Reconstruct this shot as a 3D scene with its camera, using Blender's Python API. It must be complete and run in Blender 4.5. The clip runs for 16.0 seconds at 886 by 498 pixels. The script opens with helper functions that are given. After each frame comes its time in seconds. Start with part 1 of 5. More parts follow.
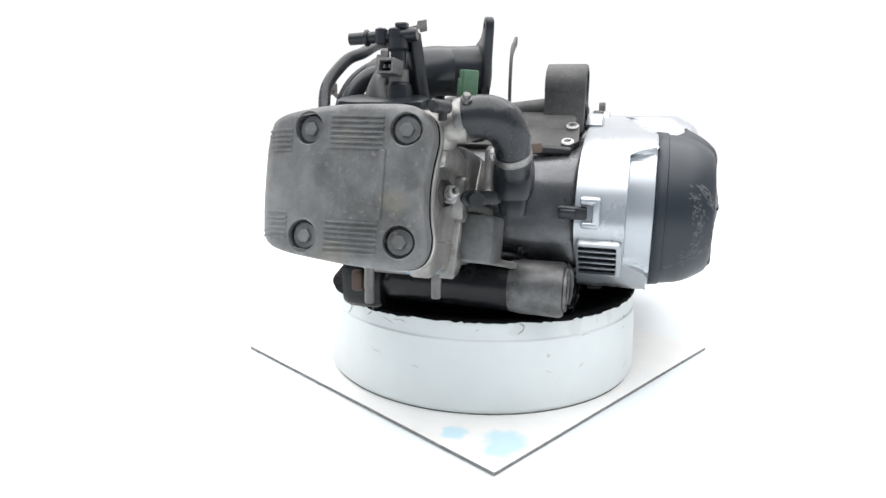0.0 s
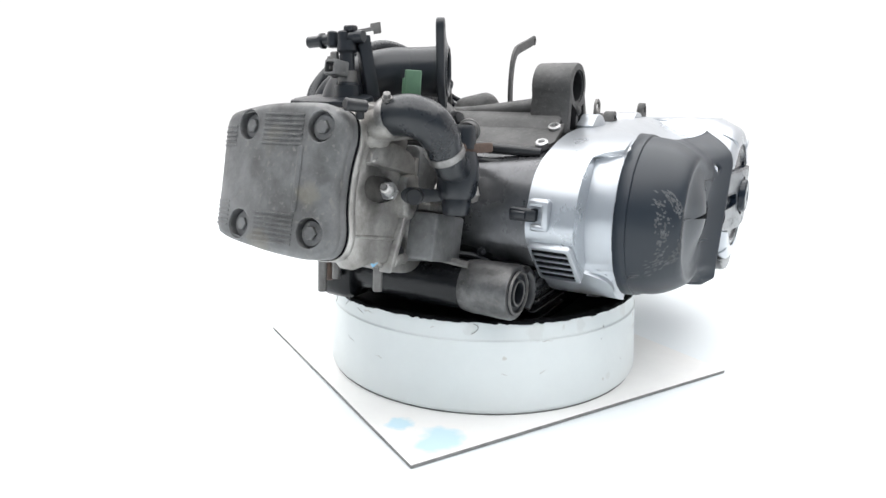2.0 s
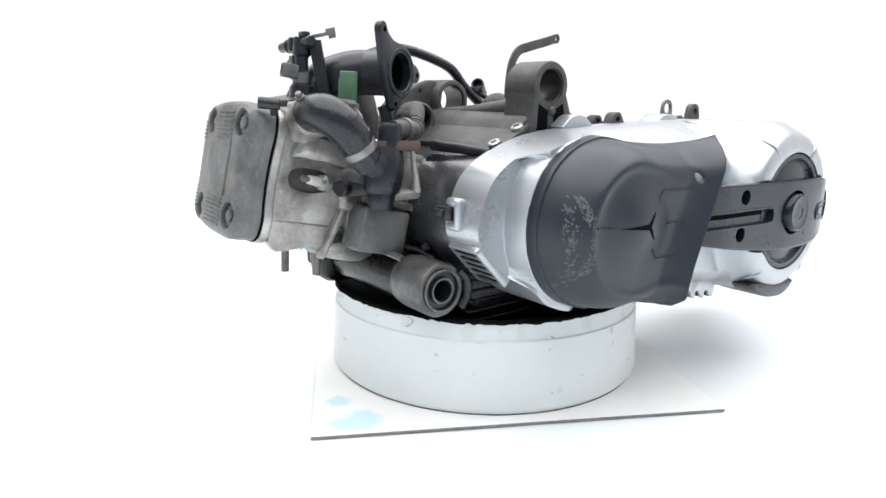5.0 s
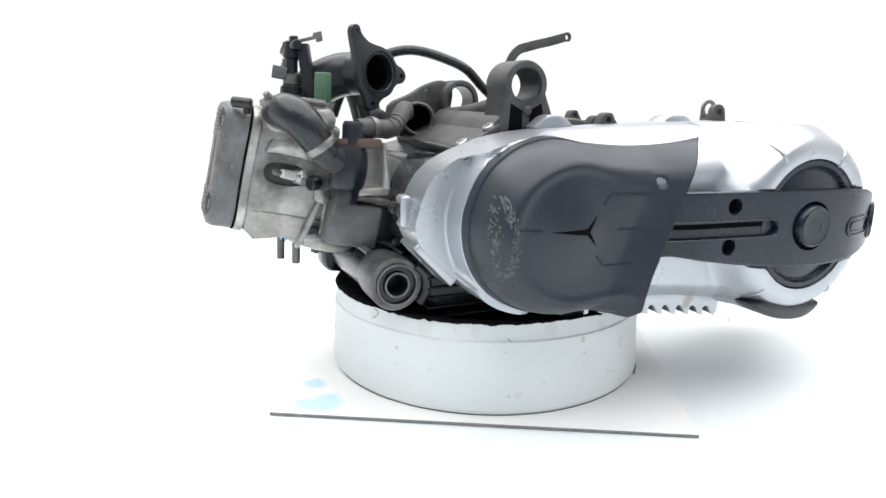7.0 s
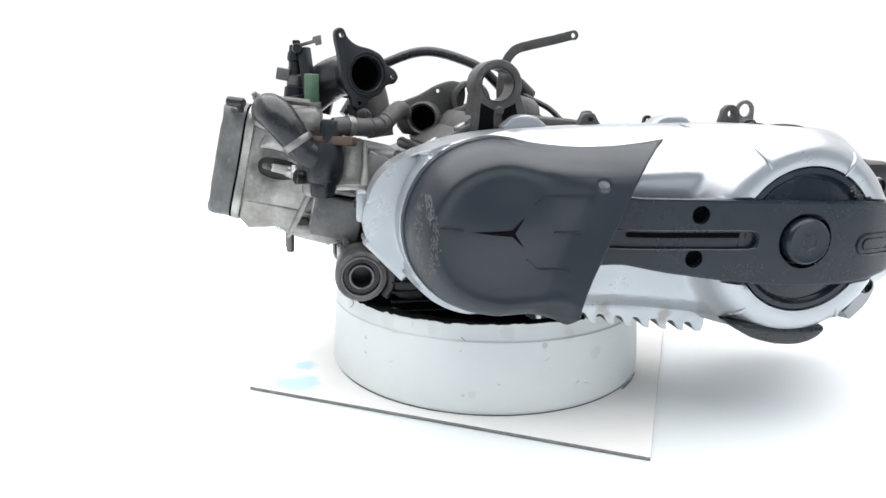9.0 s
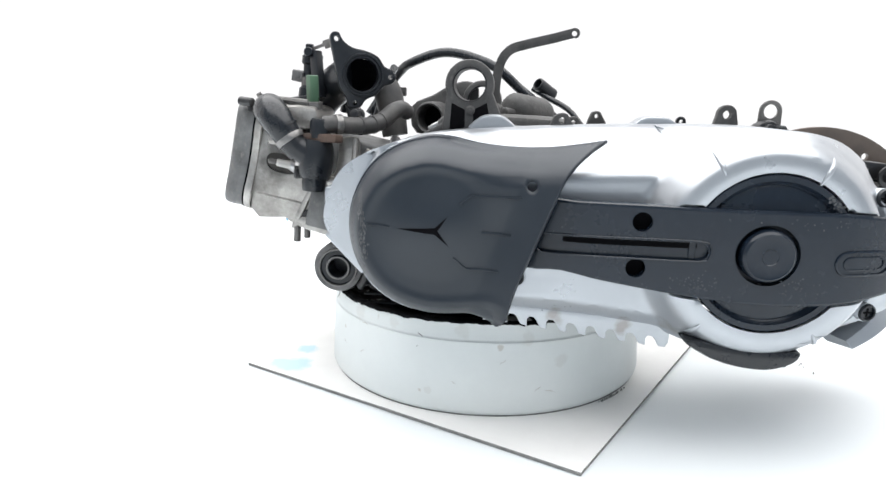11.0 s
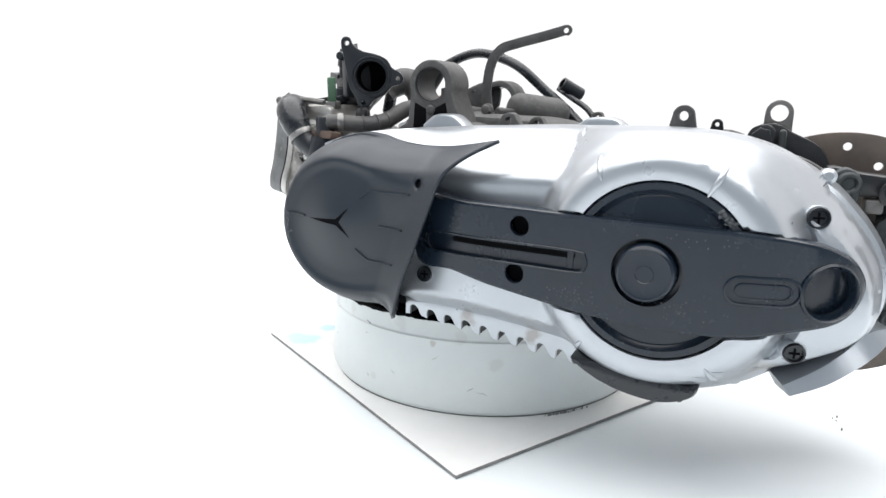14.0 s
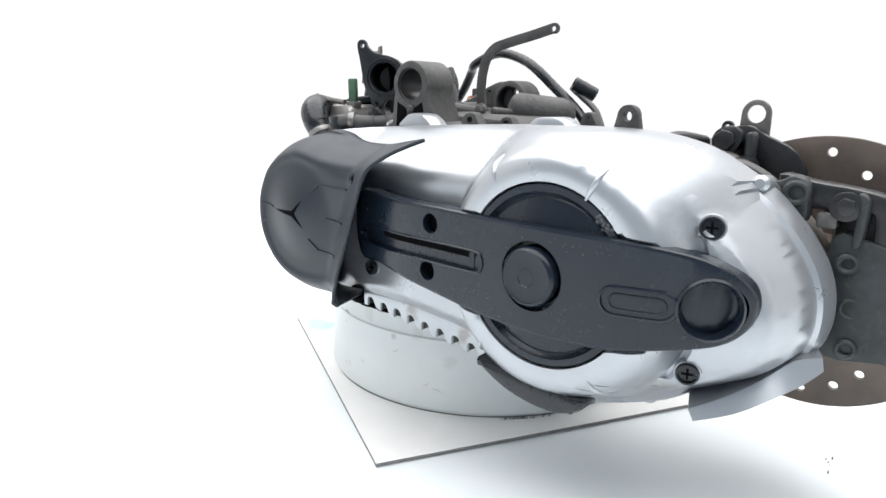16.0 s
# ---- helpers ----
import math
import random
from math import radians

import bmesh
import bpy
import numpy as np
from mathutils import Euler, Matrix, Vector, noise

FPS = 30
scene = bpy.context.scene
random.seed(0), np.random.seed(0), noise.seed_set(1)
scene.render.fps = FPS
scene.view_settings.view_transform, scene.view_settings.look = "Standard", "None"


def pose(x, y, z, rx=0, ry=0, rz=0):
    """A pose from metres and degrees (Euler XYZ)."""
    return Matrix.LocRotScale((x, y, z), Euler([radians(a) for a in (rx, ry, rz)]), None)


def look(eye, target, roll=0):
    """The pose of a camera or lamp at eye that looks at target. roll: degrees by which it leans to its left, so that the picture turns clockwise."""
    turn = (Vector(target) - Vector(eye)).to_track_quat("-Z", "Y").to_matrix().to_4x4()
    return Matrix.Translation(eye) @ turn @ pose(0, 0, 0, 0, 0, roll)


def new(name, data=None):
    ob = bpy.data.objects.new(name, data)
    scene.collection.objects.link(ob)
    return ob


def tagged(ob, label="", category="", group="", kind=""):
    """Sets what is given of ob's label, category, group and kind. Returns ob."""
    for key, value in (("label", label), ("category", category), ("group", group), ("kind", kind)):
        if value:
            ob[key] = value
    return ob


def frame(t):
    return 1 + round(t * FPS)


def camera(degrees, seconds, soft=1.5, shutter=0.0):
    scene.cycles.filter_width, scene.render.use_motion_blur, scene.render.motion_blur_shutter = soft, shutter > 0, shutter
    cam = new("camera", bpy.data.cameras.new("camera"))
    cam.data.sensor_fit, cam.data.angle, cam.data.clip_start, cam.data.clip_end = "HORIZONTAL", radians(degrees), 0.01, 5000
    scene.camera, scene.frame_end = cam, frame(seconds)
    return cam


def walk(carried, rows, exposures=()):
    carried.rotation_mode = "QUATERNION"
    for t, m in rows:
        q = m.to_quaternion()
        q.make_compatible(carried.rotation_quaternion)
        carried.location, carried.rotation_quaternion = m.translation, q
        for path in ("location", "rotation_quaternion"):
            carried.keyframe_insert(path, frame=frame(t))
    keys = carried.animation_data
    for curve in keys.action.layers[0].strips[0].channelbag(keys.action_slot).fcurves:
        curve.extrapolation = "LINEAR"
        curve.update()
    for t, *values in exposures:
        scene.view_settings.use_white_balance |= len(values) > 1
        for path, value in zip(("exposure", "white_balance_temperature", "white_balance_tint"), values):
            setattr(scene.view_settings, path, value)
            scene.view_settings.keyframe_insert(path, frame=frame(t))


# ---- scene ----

# The camera stands still; the turntable carries the engine round before it.
cam = camera(67.6, 16.0)
STAND = pose(0, -0.65, 0.2542, 90 - 12.826, 0, 3.545) @ pose(0, 0, 0, 0, 0, 0.632)
walk(cam, [(0.0, STAND), (16.0, STAND)])

# ---- light ----
world = bpy.data.worlds.new("white_studio")
scene.world = world
world.use_nodes = True
world.node_tree.nodes["Background"].inputs["Color"].default_value = (0.80, 0.92, 1.05, 1)
world.node_tree.nodes["Background"].inputs["Strength"].default_value = 0.40


def softbox(name, place, target, size, watts):
    lamp = bpy.data.lights.new(name, "AREA")
    lamp.shape, lamp.size, lamp.energy = "SQUARE", size, watts
    lamp.color = (1.0, 0.99, 0.98)
    ob = new(name, lamp)
    ob.matrix_world = look(place, target)
    return ob


softbox("softbox_top", (0.0, 0.0, 1.9), (0, 0.0, 0.1), 3.5, 127)
scene.view_settings.exposure = 0.1

# ---- materials ----


def mat(name, base, rough=0.5, metal=0.0, dark=None, spots=None, scale=40.0, amount=0.5, bump=0.15, fine=400.0, coat=0.0, spec=0.5):
    """base colour, broken by a second colour in blotches and a third in small specks, with a fine relief."""
    m = bpy.data.materials.new(name)
    m.use_nodes = True
    nt = m.node_tree
    n, l = nt.nodes, nt.links
    b = n["Principled BSDF"]
    tc = n.new("ShaderNodeTexCoord")
    big = n.new("ShaderNodeTexNoise")
    big.inputs["Scale"].default_value, big.inputs["Detail"].default_value, big.inputs["Roughness"].default_value = scale, 8, 0.65
    l.new(tc.outputs["Object"], big.inputs["Vector"])
    ramp = n.new("ShaderNodeMapRange")
    ramp.inputs["From Min"].default_value, ramp.inputs["From Max"].default_value = 0.38, 0.68
    ramp.inputs["To Max"].default_value = amount
    l.new(big.outputs["Fac"], ramp.inputs["Value"])
    mix = n.new("ShaderNodeMix")
    mix.data_type = "RGBA"
    mix.inputs["A"].default_value = (*base, 1)
    mix.inputs["B"].default_value = (*(dark or [c * 0.6 for c in base]), 1)
    l.new(ramp.outputs["Result"], mix.inputs["Factor"])
    colour = mix.outputs["Result"]
    small = n.new("ShaderNodeTexNoise")
    small.inputs["Scale"].default_value, small.inputs["Detail"].default_value = fine, 4
    l.new(tc.outputs["Object"], small.inputs["Vector"])
    if spots:
        pick = n.new("ShaderNodeMapRange")
        pick.inputs["From Min"].default_value, pick.inputs["From Max"].default_value = 0.58, 0.72
        pick.inputs["To Max"].default_value = 0.7
        l.new(small.outputs["Fac"], pick.inputs["Value"])
        mix2 = n.new("ShaderNodeMix")
        mix2.data_type = "RGBA"
        l.new(colour, mix2.inputs["A"])
        mix2.inputs["B"].default_value = (*spots, 1)
        l.new(pick.outputs["Result"], mix2.inputs["Factor"])
        colour = mix2.outputs["Result"]
    l.new(colour, b.inputs["Base Color"])
    b.inputs["Metallic"].default_value = metal
    rr = n.new("ShaderNodeMapRange")
    rr.inputs["To Min"].default_value, rr.inputs["To Max"].default_value = max(0.03, rough - 0.1), min(1, rough + 0.12)
    l.new(big.outputs["Fac"], rr.inputs["Value"])
    l.new(rr.outputs["Result"], b.inputs["Roughness"])
    b.inputs["Coat Weight"].default_value = coat
    b.inputs["Specular IOR Level"].default_value = spec
    if bump:
        bp = n.new("ShaderNodeBump")
        bp.inputs["Strength"].default_value, bp.inputs["Distance"].default_value = bump, 0.001
        l.new(small.outputs["Fac"], bp.inputs["Height"])
        l.new(bp.outputs["Normal"], b.inputs["Normal"])
    return m


SILVER = mat("silver_paint", (0.44, 0.462, 0.49), 0.29, 0.68, dark=(0.38, 0.397, 0.42), spots=(0.43, 0.452, 0.479), scale=22, amount=0.5, bump=0.015, fine=900)
CAST = mat("cast_aluminium", (0.50, 0.485, 0.465), 0.33, 0.65, dark=(0.15, 0.140, 0.128), spots=(0.28, 0.27, 0.255), scale=24, amount=0.9, bump=0.25, fine=420)
GREYMETAL = mat("oxidised_grey_cover", (0.20, 0.202, 0.204), 0.48, 0.35, dark=(0.082, 0.082, 0.081), spots=(0.21, 0.205, 0.192), scale=26, amount=0.95, bump=0.25, fine=280)
BLACKPL = mat("black_plastic", (0.009, 0.0115, 0.0155), 0.29, 0.0, dark=(0.022, 0.0235, 0.027), scale=24, amount=0.7, bump=0.08, fine=1500, spec=0.42)
CAPBLACK = mat("matt_black_cap", (0.0085, 0.0138, 0.0215), 0.42, 0.0, dark=(0.0140, 0.0205, 0.0300), spots=(0.0105, 0.0165, 0.025), scale=12, amount=0.7, bump=0.06, fine=1500, spec=0.5)
GLOSSBLACK = mat("satin_black_bar", (0.0065, 0.0115, 0.0200), 0.25, 0.0, dark=(0.0120, 0.0185, 0.0285), spots=(0.0105, 0.0160, 0.0250), scale=26, amount=0.7, bump=0.04, fine=220, spec=0.4)
DARKCAST = mat("black_painted_casting", (0.0115, 0.0125, 0.0155), 0.33, 0.1, dark=(0.024, 0.0238, 0.024), spots=(0.015, 0.0148, 0.0145), scale=26, amount=0.8, bump=0.25, fine=300, spec=0.5)
# Dark floor colour stands in for the shade of the shallow plug well.
WELLSHADE = mat("plug_well_shade", (0.095, 0.090, 0.085), 0.8, 0.0, dark=(0.035, 0.033, 0.031), scale=60, amount=0.6, bump=0.2, spec=0.1)
SOOT = mat("oily_black_casting", (0.0035, 0.004, 0.0052), 0.24, 0.0, dark=(0.008, 0.0083, 0.0092), scale=26, amount=0.7, bump=0.3, fine=240, spec=0.28)
DUSTY = mat("dusty_grey_brown_casting", (0.076, 0.0745, 0.0735), 0.52, 0.1, dark=(0.028, 0.0278, 0.0278), spots=(0.095, 0.092, 0.089), scale=26, amount=0.95, bump=0.35, fine=330)
RUBBER = mat("black_rubber", (0.009, 0.0115, 0.0155), 0.27, 0.0, dark=(0.028, 0.029, 0.031), scale=28, amount=0.7, bump=0.15, fine=420, spec=0.45)
DUSTRUBBER = mat("dusty_rubber", (0.04, 0.04, 0.042), 0.55, 0.0, dark=(0.09, 0.085, 0.08), scale=35, amount=0.8, bump=0.2, fine=420)
ZINC = mat("zinc_steel", (0.5, 0.5, 0.5), 0.35, 0.85, dark=(0.3, 0.29, 0.28), scale=90, amount=0.6, bump=0.1)
STEEL = mat("dull_steel", (0.19, 0.185, 0.18), 0.48, 0.6, dark=(0.1, 0.094, 0.088), scale=80, amount=0.7, bump=0.2)
RUST = mat("rusty_steel", (0.10, 0.065, 0.05), 0.75, 0.2, dark=(0.045, 0.035, 0.032), scale=70, amount=0.8, bump=0.4)
DISC = mat("browned_brake_steel", (0.16, 0.128, 0.108), 0.42, 0.5, dark=(0.085, 0.075, 0.07), scale=20, amount=0.85, bump=0.1, fine=700)
CLAMP = mat("worn_clamp_steel", (0.27, 0.265, 0.26), 0.38, 0.8, dark=(0.13, 0.125, 0.12), scale=120, amount=0.9, bump=0.2)
GREEN = mat("faded_green_plastic", (0.075, 0.155, 0.09), 0.5, 0.0, dark=(0.05, 0.105, 0.065), scale=60, amount=0.7, bump=0.1)
PORCELAIN = mat("white_porcelain", (0.6, 0.58, 0.56), 0.25, 0.0, bump=0.0)
COPPER = mat("copper_wire", (0.5, 0.24, 0.13), 0.5, 0.6, bump=0.1)
# Near-black: shade of holes and recesses put into colour; also gasket and emblem.
DEEP = mat("black_shade_and_gasket", (0.004, 0.004, 0.005), 0.9, 0.0, bump=0.0)
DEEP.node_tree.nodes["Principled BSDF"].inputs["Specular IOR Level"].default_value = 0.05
BLUE = mat("pale_blue_paper", (0.25, 0.5, 0.72), 0.8, 0.0, bump=0.2)
SCRATCH = mat("scuffed_grey_plastic", (0.10, 0.105, 0.11), 0.7, 0.0, dark=(0.045, 0.046, 0.05), scale=300, amount=1.0, bump=0.4, fine=800)


def stained(name, base, stain, centres, rough=0.6):
    """White sheet or tub with grey scuffs and some coloured stains round given places."""
    return stain_on(mat(name, base, rough, 0.0, dark=[c * 0.93 for c in base], scale=18, amount=0.7, bump=0.05), stain, centres)


def stain_on(m, stain, centres, strength=0.8):
    nt = m.node_tree
    n, l = nt.nodes, nt.links
    b = n["Principled BSDF"]
    colour = b.inputs["Base Color"].links[0].from_socket
    tc = n.new("ShaderNodeTexCoord")
    for (x, y, z), r in centres:
        d = n.new("ShaderNodeVectorMath")
        d.operation = "DISTANCE"
        l.new(tc.outputs["Object"], d.inputs[0])
        d.inputs[1].default_value = (x, y, z)
        w = n.new("ShaderNodeTexNoise")
        w.inputs["Scale"].default_value, w.inputs["Detail"].default_value = 0.9 / r, 6
        l.new(tc.outputs["Object"], w.inputs["Vector"])
        a = n.new("ShaderNodeMath")
        a.operation = "MULTIPLY_ADD"
        l.new(w.outputs["Fac"], a.inputs[0])
        a.inputs[1].default_value = r * 1.6
        l.new(d.outputs["Value"], a.inputs[2])
        g = n.new("ShaderNodeMapRange")
        g.inputs["From Min"].default_value, g.inputs["From Max"].default_value = r * 1.9, r * 1.45
        g.inputs["To Max"].default_value = strength
        l.new(a.outputs["Value"], g.inputs["Value"])
        mx = n.new("ShaderNodeMix")
        mx.data_type = "RGBA"
        l.new(colour, mx.inputs["A"])
        mx.inputs["B"].default_value = (*stain, 1)
        l.new(g.outputs["Result"], mx.inputs["Factor"])
        colour = mx.outputs["Result"]
    l.new(colour, b.inputs["Base Color"])
    return m


stain_on(SILVER, (0.2, 0.165, 0.13), [((0.18, 0.262, 0.088), 0.016), ((0.175, 0.145, 0.100), 0.012), ((0.13, -0.06, 0.098), 0.016), ((0.15, -0.02, 0.089), 0.014), ((0.172, 0.06, 0.094), 0.008), ((0.172, 0.11, 0.09), 0.008)], 0.55)
stain_on(GREYMETAL, (0.2, 0.185, 0.15), [((-0.035, -0.235, 0.225), 0.014), ((-0.06, -0.23, 0.218), 0.010), ((-0.04, -0.255, 0.155), 0.012), ((0.0, -0.25, 0.19), 0.010)], 0.5)
stain_on(GREYMETAL, (0.05, 0.049, 0.047), [((-0.02, -0.258, 0.17), 0.012), ((-0.05, -0.252, 0.205), 0.009), ((0.012, -0.254, 0.205), 0.008), ((-0.075, -0.24, 0.18), 0.010), ((-0.01, -0.25, 0.24), 0.009)], 0.35)
# First patch paints shade round the plug well; the other two are oil stains.
stain_on(CAST, (0.045, 0.042, 0.039), [((0.017, -0.2005, 0.1915), 0.019), ((0.03, -0.165, 0.175), 0.012), ((0.012, -0.165, 0.142), 0.012)], 0.7)
BARREL = mat("worn_dark_barrel", (0.135, 0.136, 0.142), 0.27, 0.6, dark=(0.036, 0.0365, 0.039), spots=(0.07, 0.07, 0.07), scale=18, amount=0.9, bump=0.12, fine=260)
CALIPER = mat("grey_green_casting", (0.050, 0.057, 0.060), 0.5, 0.3, dark=(0.022, 0.025, 0.026), spots=(0.06, 0.064, 0.064), scale=40, amount=0.8, bump=0.3, fine=330)
WORN = mat("sooty_cast_aluminium", (0.150, 0.149, 0.150), 0.38, 0.55, dark=(0.035, 0.0345, 0.034), spots=(0.14, 0.13, 0.12), scale=45, amount=0.95, bump=0.25, fine=420)
DULLMARK = mat("dull_worn_black", (0.05, 0.055, 0.062), 0.75, 0.0, scale=200, amount=0.6, bump=0.2)
WHITEFLOOR = mat("white_floor", (0.825, 0.862, 0.878), 0.55, 0.0, dark=(0.80, 0.838, 0.854), scale=6, amount=0.4, bump=0.02)
TUB = stained("scuffed_white_tub", (0.70, 0.73, 0.725), (0.5, 0.48, 0.44), [((0.142, -0.045, 0.018), 0.0022), ((0.122, -0.085, 0.072), 0.003), ((0.148, 0.02, 0.06), 0.0028), ((0.085, -0.122, 0.05), 0.002), ((0.06, -0.136, 0.074), 0.0025)], 0.5)
stain_on(TUB, (0.50, 0.49, 0.46), [((0.1442, -0.0384, 0.019), 0.004), ((0.1342, 0.0702, 0.047), 0.006), ((0.1494, -0.0106, 0.0722), 0.007), ((0.1445, 0.0433, 0.067), 0.006), ((0.1048, -0.1048, 0.0717), 0.008), ((0.1311, -0.0701, 0.0716), 0.006), ((0.06, -0.135, 0.074), 0.006)], 0.28)
CARD = stained("white_card", (0.82, 0.815, 0.8), (0.47, 0.69, 0.78), [((0.062, -0.185, 0.002), 0.02), ((0.02, -0.178, 0.002), 0.011), ((-0.02, -0.2, 0.002), 0.006)], 0.7)
CARDEDGE = mat("grey_card_edge", (0.24, 0.235, 0.23), 0.85, 0.0, scale=120, amount=0.9, bump=0.4)
SMUDGE = mat("grey_smudge", (0.62, 0.61, 0.59), 0.8, 0.0, scale=200, amount=0.8, bump=0.2)
LINER = mat("black_foam_and_bowl_shade", (0.006, 0.006, 0.007), 0.85, 0.0, scale=90, amount=0.5, bump=0.6, fine=300, spec=0.1)

# ---- mesh helpers ----
from mathutils.geometry import delaunay_2d_cdt

AX = Matrix(((0, 0, 1, 0), (1, 0, 0, 0), (0, 1, 0, 0), (0, 0, 0, 1)))   # outline (y, z), depth x
AY = Matrix(((1, 0, 0, 0), (0, 0, -1, 0), (0, 1, 0, 0), (0, 0, 0, 1)))  # outline (x, z), depth -y
AZ = Matrix.Identity(4)                                                 # outline (x, y), depth z


def facing(origin, c, a=(0, 0, 1)):
    """A frame at origin whose depth axis is c and whose second outline axis lies nearest to a."""
    c = Vector(c).normalized()
    b = (Vector(a) - Vector(a).dot(c) * c).normalized()
    s = b.cross(c)
    return Matrix(((s.x, b.x, c.x, origin[0]), (s.y, b.y, c.y, origin[1]), (s.z, b.z, c.z, origin[2]), (0, 0, 0, 1)))


def circle(u, v, r, n=24, r2=None):
    return [(u + r * math.cos(2 * math.pi * i / n), v + (r2 or r) * math.sin(2 * math.pi * i / n)) for i in range(n)]


def slot(u0, v0, u1, v1, r, n=8):
    a = math.atan2(v1 - v0, u1 - u0)
    return [(u1 + r * math.cos(a - math.pi / 2 + math.pi * i / n), v1 + r * math.sin(a - math.pi / 2 + math.pi * i / n)) for i in range(n + 1)] + \
           [(u0 + r * math.cos(a + math.pi / 2 + math.pi * i / n), v0 + r * math.sin(a + math.pi / 2 + math.pi * i / n)) for i in range(n + 1)]


def rrect(u0, v0, u1, v1, r, n=4):
    out = []
    for cu, cv, s in ((u1 - r, v1 - r, 0), (u0 + r, v1 - r, 1), (u0 + r, v0 + r, 2), (u1 - r, v0 + r, 3)):
        out += [(cu + r * math.cos(math.pi / 2 * (s + i / n)), cv + r * math.sin(math.pi / 2 * (s + i / n))) for i in range(n + 1)]
    return out


def smooth(pts, k=4, closed=True):
    out, n = [], len(pts)
    for i in range(n if closed else n - 1):
        p = [Vector(pts[(i + j) % n] if closed else pts[min(max(i + j, 0), n - 1)]) for j in (-1, 0, 1, 2)]
        for s in range(k):
            t = s / k
            out.append(tuple(0.5 * (2 * p[1] + (p[2] - p[0]) * t + (2 * p[0] - 5 * p[1] + 4 * p[2] - p[3]) * t * t + (3 * p[1] - p[0] - 3 * p[2] + p[3]) * t ** 3)))
    if not closed:
        out.append(tuple(pts[-1]))
    return out


def area(o):
    return sum(a[0] * b[1] - b[0] * a[1] for a, b in zip(o, o[1:] + o[:1])) / 2


def inset(o, d):
    if not d:
        return list(o)
    out, n = [], len(o)
    for i in range(n):
        a, b, c = Vector(o[i - 1]), Vector(o[i]), Vector(o[(i + 1) % n])
        e, f = (b - a).normalized(), (c - b).normalized()
        m = Vector((-(e.y + f.y), e.x + f.x))
        if m.length < 1e-6:
            m = Vector((-e.y, e.x))
        m.normalize()
        s = max(0.5, m.dot(Vector((-e.y, e.x))))
        out.append(tuple(b + m * (d / s)))
    return out


def inside(p, o):
    hit = False
    for (x0, y0), (x1, y1) in zip(o, o[1:] + o[:1]):
        if (y0 > p[1]) != (y1 > p[1]) and p[0] < (x1 - x0) * (p[1] - y0) / (y1 - y0) + x0:
            hit = not hit
    return hit


def fill(loops, extra=(), lines=()):
    """Triangles inside the first loop and outside the others."""
    pts, edges = [], []
    for lp in loops:
        k = len(pts)
        pts += [Vector(q) for q in lp]
        edges += [(k + i, k + (i + 1) % len(lp)) for i in range(len(lp))]
    pts += [Vector(q) for q in extra]
    for ln in lines:
        k = len(pts)
        pts += [Vector(q) for q in ln]
        edges += [(k + i, k + i + 1) for i in range(len(ln) - 1)]
    v, _, f, *_ = delaunay_2d_cdt(pts, edges, [], 0, 1e-6)
    keep = []
    for t in f:
        c = sum((v[i] for i in t), Vector((0, 0))) / len(t)
        if inside(c, loops[0]) and not any(inside(c, h) for h in loops[1:]):
            keep.append(t)
    return v, keep


def prism(bm, outline, c0, c1, frame_=AX, bevel=0.0015, holes=()):
    """A plate or block: outline swept from c0 to c1, its rims rounded, with holes through it."""
    o = list(outline) if area(outline) > 0 else list(outline)[::-1]
    d = min(bevel, abs(c1 - c0) / 2.2)
    steps = [(d, c0), (d * 0.3, c0 + d * 0.3), (0, c0 + d), (0, c1 - d), (d * 0.3, c1 - d * 0.3), (d, c1)] if d > 0 else [(0, c0), (0, c1)]
    rings = [[bm.verts.new(frame_ @ Vector((u, v, c))) for u, v in inset(o, i)] for i, c in steps]
    n = len(o)
    for r, s in zip(rings, rings[1:]):
        for i in range(n):
            bm.faces.new((r[i], r[(i + 1) % n], s[(i + 1) % n], s[i]))
    hr = []
    for h in holes:
        h = list(h) if area(h) > 0 else list(h)[::-1]
        a = [bm.verts.new(frame_ @ Vector((u, v, c0))) for u, v in h]
        b = [bm.verts.new(frame_ @ Vector((u, v, c1))) for u, v in h]
        for i in range(len(h)):
            bm.faces.new((a[(i + 1) % len(h)], a[i], b[i], b[(i + 1) % len(h)]))
        hr.append((h, a, b))
    for ring, c, side in ((rings[0], c0, 1), (rings[-1], c1, 2)):
        v, tris = fill([inset(o, steps[0][0])] + [h[0] for h in hr])
        known = list(ring) + [q for h in hr for q in h[side]]
        while len(known) < len(v):
            q = v[len(known)]
            known.append(bm.verts.new(frame_ @ Vector((q.x, q.y, c))))
        for t in tris:
            try:
                bm.faces.new([known[i] for i in t])
            except ValueError:
                pass
    return bm


def box(bm, x0, x1, y0, y1, z0, z1, bevel=0.002):
    return prism(bm, rrect(y0, z0, y1, z1, min(bevel * 1.5, (y1 - y0) / 2.1, (z1 - z0) / 2.1), 3), x0, x1, AX, bevel)


